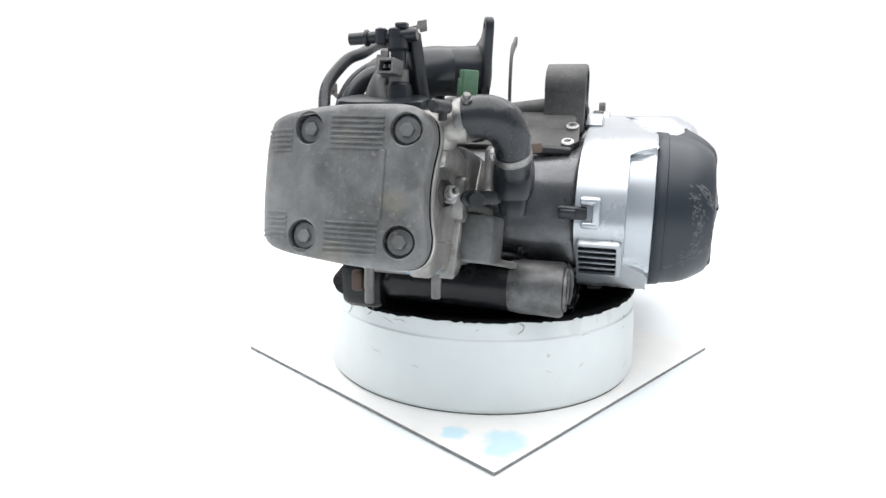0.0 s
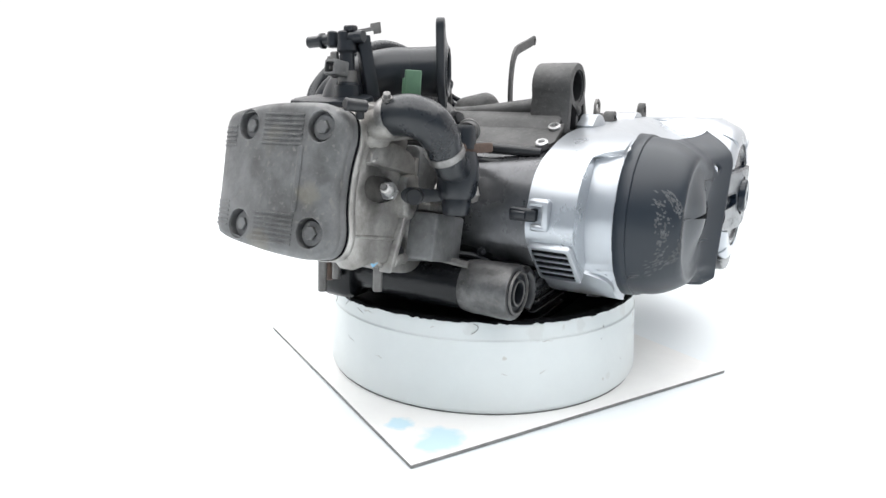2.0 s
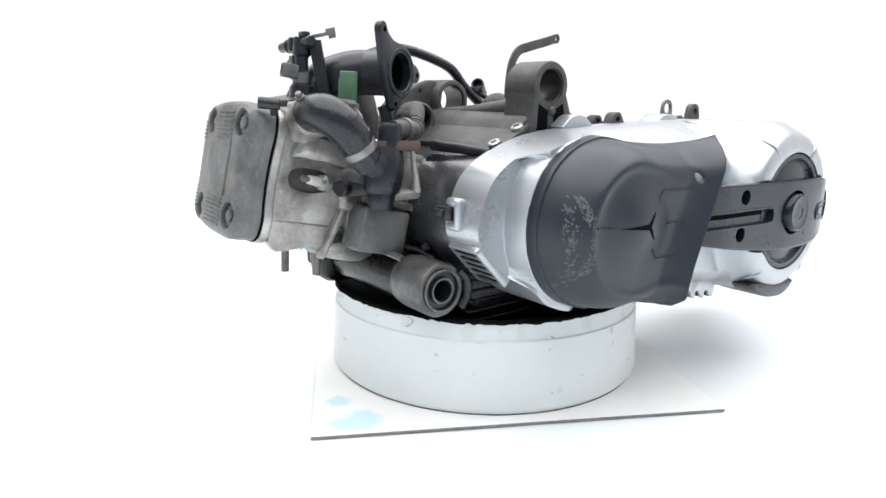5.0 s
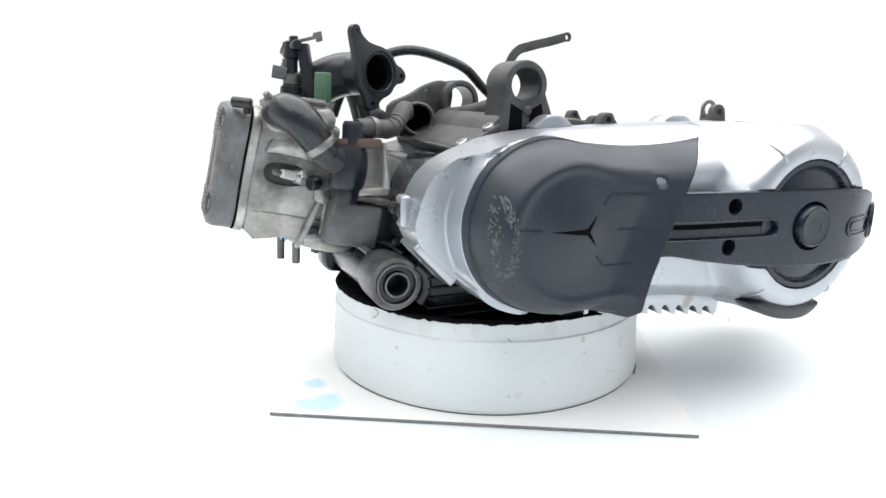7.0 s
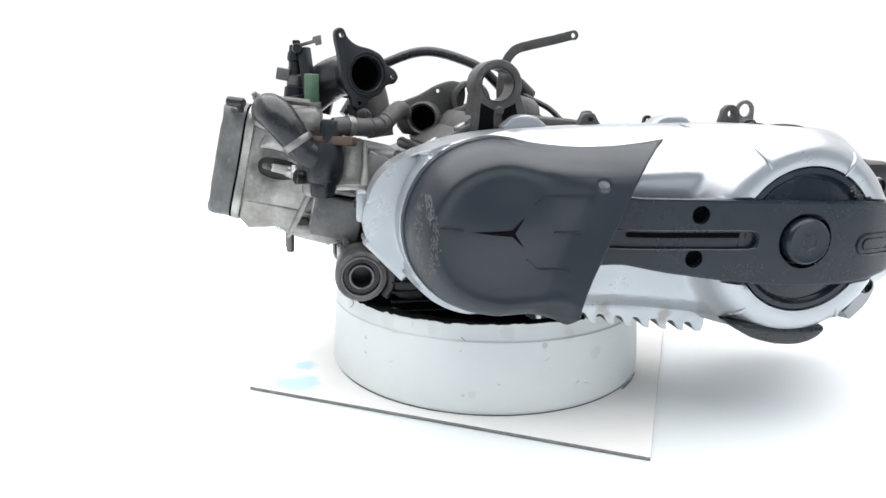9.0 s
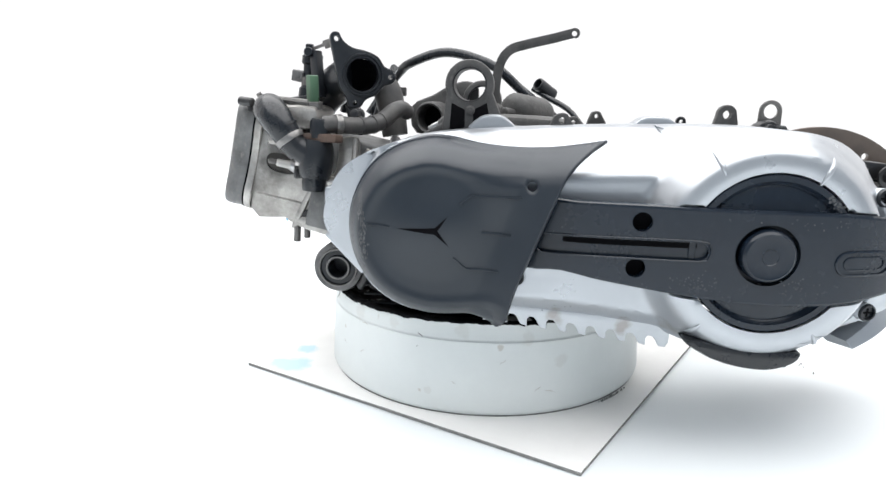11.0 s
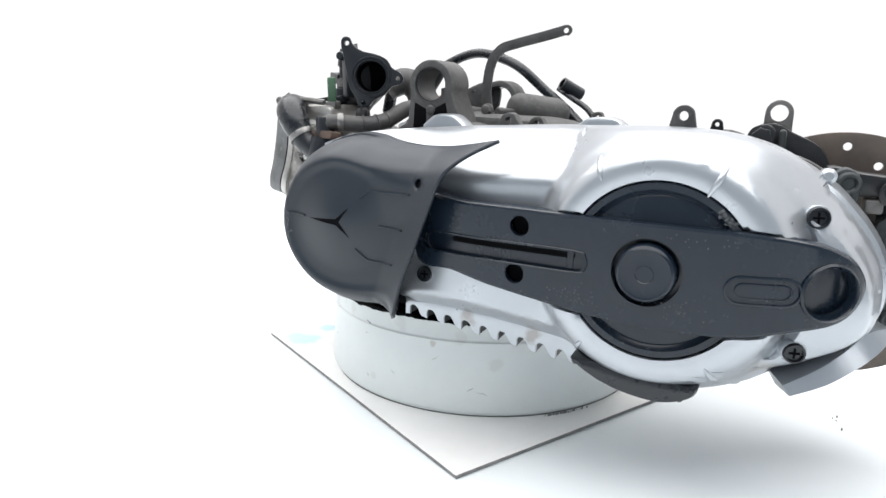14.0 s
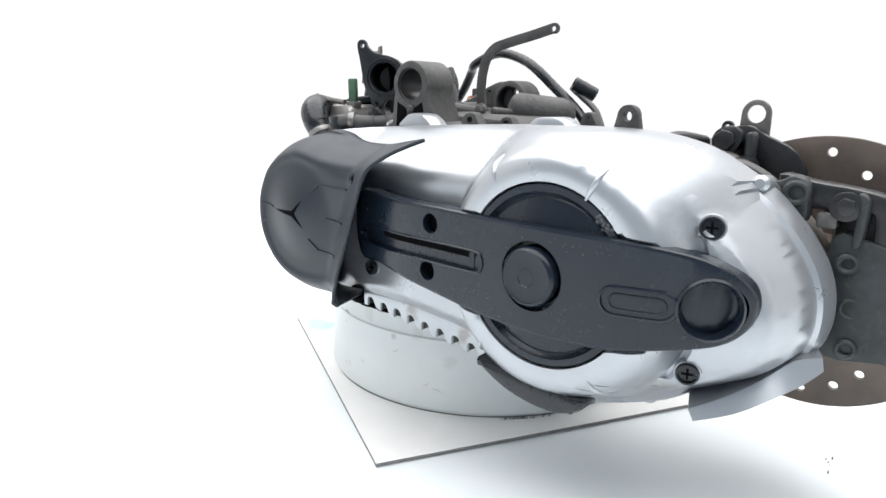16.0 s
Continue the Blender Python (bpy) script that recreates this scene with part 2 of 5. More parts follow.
def lathe(bm, profile, frame_, n=32, arc=None):
    """profile: (depth, radius) rows; closed at the ends where the radius is 0."""
    rows = []
    for c, r in profile:
        if r < 1e-6:
            rows.append([bm.verts.new(frame_ @ Vector((0, 0, c)))])
        else:
            rows.append([bm.verts.new(frame_ @ Vector((r * math.cos(2 * math.pi * i / n), r * math.sin(2 * math.pi * i / n), c))) for i in range(n)])
    for a, b in zip(rows, rows[1:]):
        for i in range(n):
            j = (i + 1) % n
            q = [a[i % len(a)], a[j % len(a)], b[j % len(b)], b[i % len(b)]]
            q = [e for k, e in enumerate(q) if e not in q[:k]]
            if len(q) > 2:
                bm.faces.new(q)
    return bm


def cyl(bm, origin, way, r, h, n=24, bevel=0.001):
    return lathe(bm, [(0, 0), (0, r - bevel), (bevel, r), (h - bevel, r), (h, r - bevel), (h, 0)], facing(origin, way, (0, 0.3, 1)), n)


def pipe(bm, origin, way, r0, r1, h, n=28, bevel=0.001, floor=None):
    """A hollow tube of inner radius r0 and outer radius r1; floor: where a blind hole ends."""
    f = facing(origin, way, (0, 0.3, 1))
    if floor is None:
        prof = [(0, r0), (0, r1 - bevel), (bevel, r1), (h - bevel, r1), (h, r1 - bevel), (h, r0 + bevel), (h - bevel, r0), (0, r0)]
    else:
        prof = [(0, 0), (0, r1 - bevel), (bevel, r1), (h - bevel, r1), (h, r1 - bevel), (h, r0 + bevel), (h - bevel, r0), (floor, r0), (floor, 0)]
    return lathe(bm, prof, f, n)


def tube(bm, pts, r, n=12, k=6):
    """A hose through points; r one radius or one for each point."""
    rs = list(r) if isinstance(r, (list, tuple)) else [r] * len(pts)
    q = smooth([(*p, s) for p, s in zip(pts, rs)], k, False)
    c = [Vector(p[:3]) for p in q]
    b = None
    rows = []
    for i in range(len(c)):
        d = (c[min(i + 1, len(c) - 1)] - c[max(i - 1, 0)]).normalized()
        b = d.orthogonal().normalized() if b is None else (b - b.dot(d) * d).normalized()
        s = d.cross(b)
        rows.append([bm.verts.new(c[i] + q[i][3] * (b * math.cos(2 * math.pi * j / n) + s * math.sin(2 * math.pi * j / n))) for j in range(n)])
    for x, y in zip(rows, rows[1:]):
        for j in range(n):
            bm.faces.new((x[j], x[(j + 1) % n], y[(j + 1) % n], y[j]))
    bm.faces.new(rows[0][::-1])
    bm.faces.new(rows[-1])
    return bm


def hexhead(bm, origin, way, r, h, washer=1.35):
    f = facing(origin, way, (0.1, 0.3, 1))
    lathe(bm, [(-0.001, 0), (-0.001, r * washer), (0.0012, r * washer), (0.0015, r * washer * 0.92), (0.0015, 0)], f, 20)
    prism(bm, circle(0, 0, r, 6), 0.001, h, f, r * 0.12)
    return bm


def part(name, bm, material, parent, label="", angle=38):
    bmesh.ops.recalc_face_normals(bm, faces=bm.faces)
    me = bpy.data.meshes.new(name)
    bm.to_mesh(me)
    bm.free()
    me.materials.append(material)
    me.shade_smooth()
    me.set_sharp_from_angle(angle=radians(angle))
    ob = new(name, me)
    ob.parent = parent
    if label:
        ob["label"] = label
    return ob


def B():
    return bmesh.new()


# ---- setting ----
bm = B()
lathe(bm, [(-0.0035, 0), (-0.0035, 0.4), (-0.0035, 1.2), (-0.0035, 3.0), (-0.02, 3.0), (-0.02, 0)], AZ, 64)
tagged(part("ground", bm, WHITEFLOOR, None), "seamless white studio floor", "floor", kind="structure")
# Emission added to the backdrop so it renders overexposed white; it is no lamp.
GLOW = bpy.data.materials.new("glowing_white_backdrop")
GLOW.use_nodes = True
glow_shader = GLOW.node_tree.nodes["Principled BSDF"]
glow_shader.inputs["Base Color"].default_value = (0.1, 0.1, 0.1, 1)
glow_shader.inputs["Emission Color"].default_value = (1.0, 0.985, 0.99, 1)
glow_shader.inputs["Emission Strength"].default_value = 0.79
bm = B()
arc = [radians(-20 + 220 * i / 44) for i in range(45)]
cols = [[bm.verts.new((r * math.cos(a), r * math.sin(a), z)) for a in arc] for r, z in ((2.4, -0.003), (2.4, 2.6), (2.42, 2.6), (2.42, -0.003))]
for p_, q_ in zip(cols, cols[1:]):
    for i in range(44):
        bm.faces.new((p_[i], p_[i + 1], q_[i + 1], q_[i]))
tagged(part("backdrop", bm, GLOW, None), "plain white studio backdrop cloth with added glow", "backdrop", kind="structure")

# white card on the turntable, in engine directions
TURN0 = -12.7
SPIN = [0.0, 7.285, 14.546, 21.785, 29.003, 36.198, 43.374, 50.528, 57.663, 64.78, 71.877, 78.957, 86.019, 93.065, 100.094, 107.108, 114.106]
bm = B()
prism(bm, [(0.0626, -0.2247), (0.2259, 0.0788), (-0.0677, 0.2384), (-0.231, -0.0651)], -0.0030, 0.0, AZ, 0.0004)
card = tagged(part("card_sheet", bm, CARD, None), "square white card with pale blue stains under the tub", "card")
card.data.materials.append(CARDEDGE)
for f in card.data.polygons:
    if abs(f.normal.z) < 0.9:
        f.material_index = 1

# the white tub that holds the engine up
tub = tagged(new("plastic_tub"), "scuffed white plastic tub with ragged black liner under an engine", "tub")
TX, TY, n = -0.001, 0.003, 420


def tub_ring(b, r, heights):
    return [b.verts.new((r * math.cos(2 * math.pi * i / n) + TX, r * math.sin(2 * math.pi * i / n) + TY, h)) for i, h in enumerate(heights)]


def rough_line(seed, coarse, fine):
    """Uneven height round the rim: slow waves and a fine torn edge."""
    out = []
    for i in range(n):
        c, q = math.cos(2 * math.pi * i / n), math.sin(2 * math.pi * i / n)
        out.append(coarse * noise.noise((3.1 * c, 3.1 * q, seed)) + coarse * 0.6 * noise.noise((9 * c, 9 * q, seed)) + fine * noise.noise((45 * c, 45 * q, seed)) + fine * 0.7 * noise.noise((120 * c, 120 * q, seed)))
    return out


TUB_PROFILE = ((0.0002, 0.1440), (0.0002, 0.1490), (0.0030, 0.1522), (0.0060, 0.1532), (0.045, 0.1512), (0.0635, 0.1503), (0.0642, 0.1494), (0.0655, 0.1490))
rag = [0.0790 + a for a in rough_line(0.3, 0.0014, 0.0007)]
bm = B()
rows = [tub_ring(bm, r, [c] * n) for c, r in TUB_PROFILE] + [tub_ring(bm, r, [h + d for h in rag]) for r, d in ((0.1482, 0), (0.1466, 0.0006), (0.1455, -0.004))] + [tub_ring(bm, 0.1455, [0.001] * n)]
for a, b in zip(rows, rows[1:] + rows[:1]):
    for i in range(n):
        bm.faces.new((a[i], a[(i + 1) % n], b[(i + 1) % n], b[i]))
part("tub_wall", bm, TUB, tub)
# torn black liner, over the rim in places; its tub-filling part added against bounced light
bm = B()
lap = [h + 0.0004 + a for h, a in zip(rag, rough_line(4.7, 0.0016, 0.0012))]
rows = [tub_ring(bm, 0.1500, [min(h, g + 0.001) - 0.0010 for h, g in zip(lap, rag)]), tub_ring(bm, 0.1484, [g + 0.0011 for g in rag]), tub_ring(bm, 0.1440, [g + 0.0016 for g in rag]), tub_ring(bm, 0.139, [g - 0.001 for g in rag]), tub_ring(bm, 0.125, [0.070] * n), tub_ring(bm, 0.09, [0.066] * n)]
for a, b in zip(rows, rows[1:]):
    for i in range(n):
        bm.faces.new((a[i], a[(i + 1) % n], b[(i + 1) % n], b[i]))
bm.faces.new(rows[-1])
part("liner", bm, LINER, tub, "ragged black foam liner")
bm = B()
lathe(bm, [(0.0001, 0.1484), (0.0001, 0.1506), (0.0005, 0.1503), (0.0009, 0.1494)], Matrix.Translation((TX, TY, 0)), 120)
part("base_line", bm, CARDEDGE, tub, "thin dark line round the tub foot")

# ---- the engine: x to the belt side, y to the rear, z up ----
engine = tagged(new("scooter_engine"), "used scooter engine, silver belt cover, black caps, on white tub", "engine")


def dist_to(p, o, closed=True):
    best = 9.0
    for a, b in zip(o, o[1:] + (o[:1] if closed else [])):
        ax, ay, dx, dy = a[0], a[1], b[0] - a[0], b[1] - a[1]
        L = dx * dx + dy * dy
        t = 0 if L == 0 else min(1, max(0, ((p[0] - ax) * dx + (p[1] - ay) * dy) / L))
        best = min(best, math.hypot(p[0] - ax - t * dx, p[1] - ay - t * dy))
    return best


def step(a, b, v):
    t = min(1, max(0, (v - a) / (b - a)))
    return t * t * (3 - 2 * t)


# silver belt cover
CLUTCH = (0.196, 0.1555)
COVER = smooth([(-0.088, 0.117), (-0.122, 0.150), (-0.1205, 0.178), (-0.106, 0.202), (-0.075, 0.218), (-0.033, 0.2285), (0.04, 0.2335), (0.13, 0.2365), (0.205, 0.236),
                (0.245, 0.2290), (0.2700, 0.2170), (0.2890, 0.2045), (0.3010, 0.1930), (0.3120, 0.1800), (0.3215, 0.1640), (0.3265, 0.1460), (0.3260, 0.1270), (0.3190, 0.1110), (0.3000, 0.0955), (0.262, 0.079), (0.21, 0.077), (0.16, 0.083),
                (0.135, 0.0865), (0.07, 0.0945), (0.014, 0.0965), (-0.03, 0.0900), (-0.065, 0.0985)], 5)


# outline of the black cap over the variator
closed_side = smooth([(0.0880, 0.2278), (0.05, 0.222), (0.025, 0.2215), (0.0, 0.2235), (-0.02, 0.2275), (-0.037, 0.228), (-0.06, 0.2215), (-0.08, 0.207), (-0.093, 0.185), (-0.0975, 0.162), (-0.093, 0.138),
                      (-0.08, 0.117), (-0.06, 0.102), (-0.035, 0.0945), (-0.012, 0.0945), (0.002, 0.0960), (0.012, 0.0975)], 9, False)
open_edge = smooth([(0.012, 0.0975), (0.0175, 0.0985), (0.0215, 0.1035), (0.0245, 0.115), (0.029, 0.130), (0.035, 0.145), (0.041, 0.160), (0.047, 0.175), (0.0530, 0.190), (0.0570, 0.200), (0.0630, 0.210), (0.0745, 0.220), (0.0880, 0.2278)], 5, False)
open_side = open_edge[1:-1]
CAP = closed_side + open_side

BAR = smooth([(0.03, 0.187), (0.07, 0.1875), (0.11, 0.187), (0.153, 0.186), (0.2, 0.1855), (0.24, 0.1845), (0.268, 0.1815), (0.285, 0.177), (0.299, 0.168), (0.3055, 0.155), (0.302, 0.142), (0.292, 0.1335),
              (0.272, 0.129), (0.242, 0.1235), (0.2, 0.1215), (0.16, 0.1235), (0.13, 0.127), (0.09, 0.133), (0.06, 0.1385), (0.03, 0.142)], 4)
BAR_Y0 = (0.03, 0.06, 0.085, 0.11, 0.15, 0.19, 0.235, 0.26, 0.28, 0.295, 0.306)
BAR_X0 = (-0.013, -0.006, -0.0015, 0.0, 0.0025, 0.005, 0.0045, -0.0005, -0.0085, -0.018, -0.028)
BAR_Y, BAR_X = zip(*smooth(list(zip(BAR_Y0, BAR_X0)), 4, False))


def cover_x(y, z):
    d = dist_to((y, z), COVER)
    e = 0.0 if inside((y, z), CAP) else dist_to((y, z), closed_side, False)
    slope = max(0.0, d - 0.003) / max(1e-5, max(0.0, d - 0.003) + max(0.0, e - 0.0025))
    front = np.interp(d, (0, 0.003), (0.1235, 0.1280)) + 0.0095 * slope
    front += (0.1570 - front) * step(0.0105, 0.005, d + e)
    front = max(front, np.interp(e, (0, 0.0006, 0.0025), (0.1590, 0.1575, 0.1370)))
    t = min(1, d / 0.036)
    belt = 0.126 + 0.054 * (1 - (1 - t) ** 1.6)
    rim = np.interp(d, (0, 0.0030, 0.0055, 0.0090, 0.0115, 0.0150, 0.0180, 0.0230, 0.0450, 0.08), (0.106, 0.120, 0.122, 0.148, 0.152, 0.1670, 0.1730, 0.1765, 0.1825, 0.185))
    low = step(0.14, 0.125, z) * step(-0.03, 0.02, y) * step(0.18, 0.14, y)
    belt = belt * (1 - low) + low * max(belt, 0.158 + 0.022 * min(1, d / 0.016) ** 0.6)
    k = step(-0.05, 0.0, y)
    x = front * (1 - k) + belt * k
    k = step(0.13, 0.2, y)
    x = x * (1 - k) + rim * k
    r = math.hypot(y - CLUTCH[0], z - CLUTCH[1])
    arch = np.interp(r, (0.054, 0.060, 0.0645, 0.068, 0.071, 0.074, 0.078, 0.082, 0.11), (0.2063, 0.2068, 0.2062, 0.2046, 0.2018, 0.1965, 0.1880, 0.1815, 0.12))
    side = step(0.25, 0.65, (y - CLUTCH[0]) / max(r, 0.001)) * step(0.008, 0.032, d)
    s = 420
    x = math.log(math.exp(s * x) + math.exp(s * arch)) / s if r < 0.1 else x
    x -= 0.0055 * side * math.exp(-((r - 0.0815) / 0.0034) ** 2)
    x += 0.0030 * side * math.exp(-((r - 0.0862) / (0.0016 if r < 0.0862 else 0.0090)) ** 2)
    if 0.05 < y < 0.32 and 0.11 < z < 0.2:
        bow, near = 0.2065 + np.interp(y, BAR_Y, BAR_X), dist_to((y, z), BAR)
        if inside((y, z), BAR):
            x = min(x, bow - 0.0045 - 4 * near if near < 0.003 else bow - 0.0180)
        else:
            x = min(x, bow - 0.0045 + 1.6 * near)
    return x


bm = B()
lo = [(-0.125 + 0.0028 * i + 0.0014 * (j % 2), 0.074 + 0.0025 * j) for i in range(166) for j in range(68)]
inner = inset(COVER if area(COVER) > 0 else COVER[::-1], 0.0025)
MOUTH = circle(*CLUTCH, 0.0545, 72)
ccw = COVER if area(COVER) > 0 else COVER[::-1]
chains = []
for dd, keep in ((0.0030, 1), (0.0055, 1), (0.0090, 1), (0.0115, 1), (0.0150, 1), (0.0180, 1), (0.0230, 1), (0.0012, -1), (0.0030, -1)):
    run = []
    for p in inset(ccw, dd) + inset(ccw, dd)[:1]:
        ok = abs(dist_to(p, COVER) - dd) < max(0.0005, 0.06 * dd) and (p[0] < -0.035 if keep < 0 else p[0] > 0.205) and math.hypot(p[0] - CLUTCH[0], p[1] - CLUTCH[1]) > 0.06
        if ok:
            run.append(p)
        if (not ok) and run:
            chains.append(run)
            run = []
    if run:
        chains.append(run)
fine_side = smooth(closed_side, 3, False)
collar = []
for gap in (0.0006, 0.0025):
    run = []
    for a, b in zip(fine_side, fine_side[1:]):
        t = (Vector(b) - Vector(a)).normalized()
        p = (b[0] - t.y * -gap, b[1] + t.x * -gap)
        p = p if not inside(p, CAP) else (b[0] - t.y * gap, b[1] + t.x * gap)
        if p[0] < 0.01 and inside(p, COVER) and dist_to(p, COVER) > 0.0007:
            collar.append(p)
        if p[0] < 0.0 and inside(p, COVER) and dist_to(p, COVER) > 0.0045 and abs(dist_to(p, closed_side, False) - gap) < 0.0003:
            run.append(p)
        elif run:
            chains.append(run)
            run = []
    if run:
        chains.append(run)
chains = [c for c in chains if len(c) > 2]
iso = [p for c in chains for p in c]
lo = [p for p in lo if math.hypot(p[0] - CLUTCH[0], p[1] - CLUTCH[1]) > 0.0985]
lo += [(CLUTCH[0] + q * math.cos(radians(2 * k)), CLUTCH[1] + q * math.sin(radians(2 * k))) for q in (0.0572, 0.060, 0.0645, 0.068, 0.071, 0.074, 0.0765, 0.079, 0.0815, 0.0835, 0.0850, 0.0862, 0.0880, 0.0907, 0.0935, 0.0965) for k in range(180)]
lo = [p for p in lo if not ((p[0] > 0.203 or p[0] < -0.033) and any(abs(p[0] - q[0]) + abs(p[1] - q[1]) < 0.0022 for q in iso))]
grid = [p for p in lo if inside(p, inner) and math.hypot(p[0] - CLUTCH[0], p[1] - CLUTCH[1]) > 0.0565]
o = COVER if area(COVER) > 0 else COVER[::-1]
around_bar = [q for d in (-0.0034, -0.0017, 0.0, 0.0017, 0.0034) for q in inset(smooth(BAR if area(BAR) > 0 else BAR[::-1], 3), d) if q[0] > 0.06 and math.hypot(q[0] - CLUTCH[0], q[1] - CLUTCH[1]) > 0.0562]
tight = [(-0.124 + 0.0011 * i, 0.083 + 0.0011 * j) for i in range(112) for j in range(136)]
tight = [p for p in tight if inside(p, inner) and not inside(p, CAP)]
grid = [p for p in grid if not (0.055 < p[0] < 0.315 and 0.115 < p[1] < 0.195 and dist_to(p, BAR) < 0.0046)]
grid = [p for p in grid if inside(p, CAP) or p[0] > 0.0 or dist_to(p, closed_side, False) > 0.012] + tight
grid = [p for p in grid if p[0] > 0.01 or all(abs(p[0] - q[0]) + abs(p[1] - q[1]) > 0.0012 for q in collar)]
v, tris = fill([o, MOUTH], grid + collar + around_bar, chains)
vs = [bm.verts.new((cover_x(p.x, p.y), p.x, p.y)) for p in v]
for t in tris:
    bm.faces.new([vs[i] for i in t])
back = [bm.verts.new((0.099 + 0.002 * step(0.0, 0.1, p[0]), p[0], p[1])) for p in o]
for i in range(len(o)):
    j = (i + 1) % len(o)
    bm.faces.new((vs[i], vs[j], back[j], back[i]))
for i in range(72):
    j = (i + 1) % 72
    a0, b0 = vs[len(o) + i], vs[len(o) + j]
    bm.faces.new((a0, b0, bm.verts.new((0.19, b0.co.y, b0.co.z)), bm.verts.new((0.19, a0.co.y, a0.co.z))))
bmesh.ops.remove_doubles(bm, verts=bm.verts, dist=1e-5)
belt_cover = part("belt_cover", bm, SILVER, engine, "silver painted aluminium belt cover", 32)

# matt black cap over the variator
def cap_x(y, z):
    d = dist_to((y, z), closed_side, False)
    x = np.interp(d, (0, 0.0008, 0.0022, 0.0036, 0.0056, 0.0080, 0.0120, 0.0160, 0.0190, 0.0240), (0.1570, 0.1665, 0.1671, 0.1790, 0.1858, 0.1912, 0.1982, 0.2035, 0.2045, 0.2030))
    tail = np.interp(d, (0, 0.0022, 0.008, 0.016, 0.024, 0.032), (0.1740, 0.1800, 0.1910, 0.2015, 0.2050, 0.2050))
    k = step(-0.02, 0.03, y) * step(0.16, 0.19, z)
    x = x * (1 - k) + tail * k
    edge = np.interp(z, (0.0975, 0.104, 0.200, 0.205, 0.210, 0.215, 0.220, 0.2245, 0.2278), (0.2060, 0.2155, 0.2165, 0.2155, 0.2130, 0.2080, 0.2010, 0.1925, 0.1865))
    e = dist_to((y, z), open_edge[4:], False)
    w = max(0, 1 - e / 0.024) ** 1.3
    x = x * (1 - w) + edge * w
    r = math.hypot(y + 0.030, z - 0.166)
    return x + 0.0085 * step(0.0400, 0.0, r) ** 0.8


def shell(outline, height, thick, name, material, label, holes=()):
    b = B()
    o_ = list(outline) if area(outline) > 0 else list(outline)[::-1]
    pts = [q for d in (0.0008, 0.0022, 0.0036, 0.0056, 0.008) for q in inset(o_, d) if inside(q, o_) and dist_to(q, o_) > d * 0.8]
    pts += [q for q in [(-0.1 + 0.0026 * i + 0.0013 * (j % 2), 0.09 + 0.0023 * j) for i in range(76) for j in range(62)] if inside(q, o_) and dist_to(q, o_) > 0.0095]
    lines = []
    for d in (0.0008, 0.0022, 0.0036):
        run = []
        for q in inset(o_, d):
            if inside(q, o_) and abs(dist_to(q, closed_side, False) - d) < d * 0.15 and dist_to(q, open_edge, False) > 0.004:
                run.append(q)
            elif run:
                lines.append(run)
                run = []
        lines.append(run)
    v, tris = fill([o_] + [list(h) for h in holes], [q for q in pts if not any(inside(q, h) or dist_to(q, h) < 0.0012 for h in holes)], [ln for ln in lines if len(ln) > 2])
    vs = [b.verts.new((height(q.x, q.y), q.x, q.y)) for q in v]
    for t in tris:
        b.faces.new([vs[i] for i in t])
    ob = part(name, b, material, engine, label, 60)
    s = ob.modifiers.new("thickness", "SOLIDIFY")
    s.thickness, s.offset = thick, -1 if ob.data.polygons[0].normal.x > 0 else 1
    return ob


cap = shell(CAP, cap_x, 0.0024, "variator_cap", CAPBLACK, "matt black plastic cap with scuffed edge", [circle(0.0375, 0.1977, 0.0036, 20)])

# marks on the cap: grooves, three-armed mark, hole, scuffs


def on_cap(pts, r, name, material, parent, lift=0.0004):
    run = [tuple(Vector(p).lerp(Vector(q), k / 8)) for p, q in zip(pts, pts[1:]) for k in range(8)] + [pts[-1]]
    b = B()
    tube(b, [(cap_x(y, z) + lift, y, z) for y, z in run], r, 6, 1)
    return part(name, b, material, parent)


for pts in ([(-0.0102, 0.1838), (-0.0028, 0.1900), (0.031, 0.1893)], [(-0.0142, 0.1465), (-0.0057, 0.1386), (0.0167, 0.1381)], [(0.0048, 0.1647), (0.0244, 0.1636)], [(-0.0751, 0.1687), (-0.0594, 0.1675)]):
    on_cap(pts, 0.0008, "ridge", CAPBLACK, cap, 0.0003)
for tip, wide in (((-0.053, 0.1665), 0.0022), ((-0.0185, 0.176), 0.0016), ((-0.018, 0.1555), 0.0016)):
    b = B()
    c = (-0.027, 0.166)
    d = Vector((tip[0] - c[0], tip[1] - c[1])).normalized()
    s = Vector((-d.y, d.x)) * wide
    f = [(c[0] + s.x, c[1] + s.y), (c[0] - s.x, c[1] - s.y), tip]
    rows = []
    for k in range(9):
        m = [Vector(f[0]).lerp(Vector(tip), k / 8), Vector(f[1]).lerp(Vector(tip), k / 8)]
        rows.append([b.verts.new((cap_x(*q) + h, *q)) for q, h in ((m[0], -0.001), (m[0], 0.0006), (m[1], 0.0006), (m[1], -0.001))])
    for p_, q_ in zip(rows, rows[1:]):
        for i in range(3):
            b.faces.new((p_[i], p_[i + 1], q_[i + 1], q_[i]))
    b.faces.new(rows[0])
    part("emblem_arm", b, DEEP, cap)
b = B()
rnd = random.Random(5)
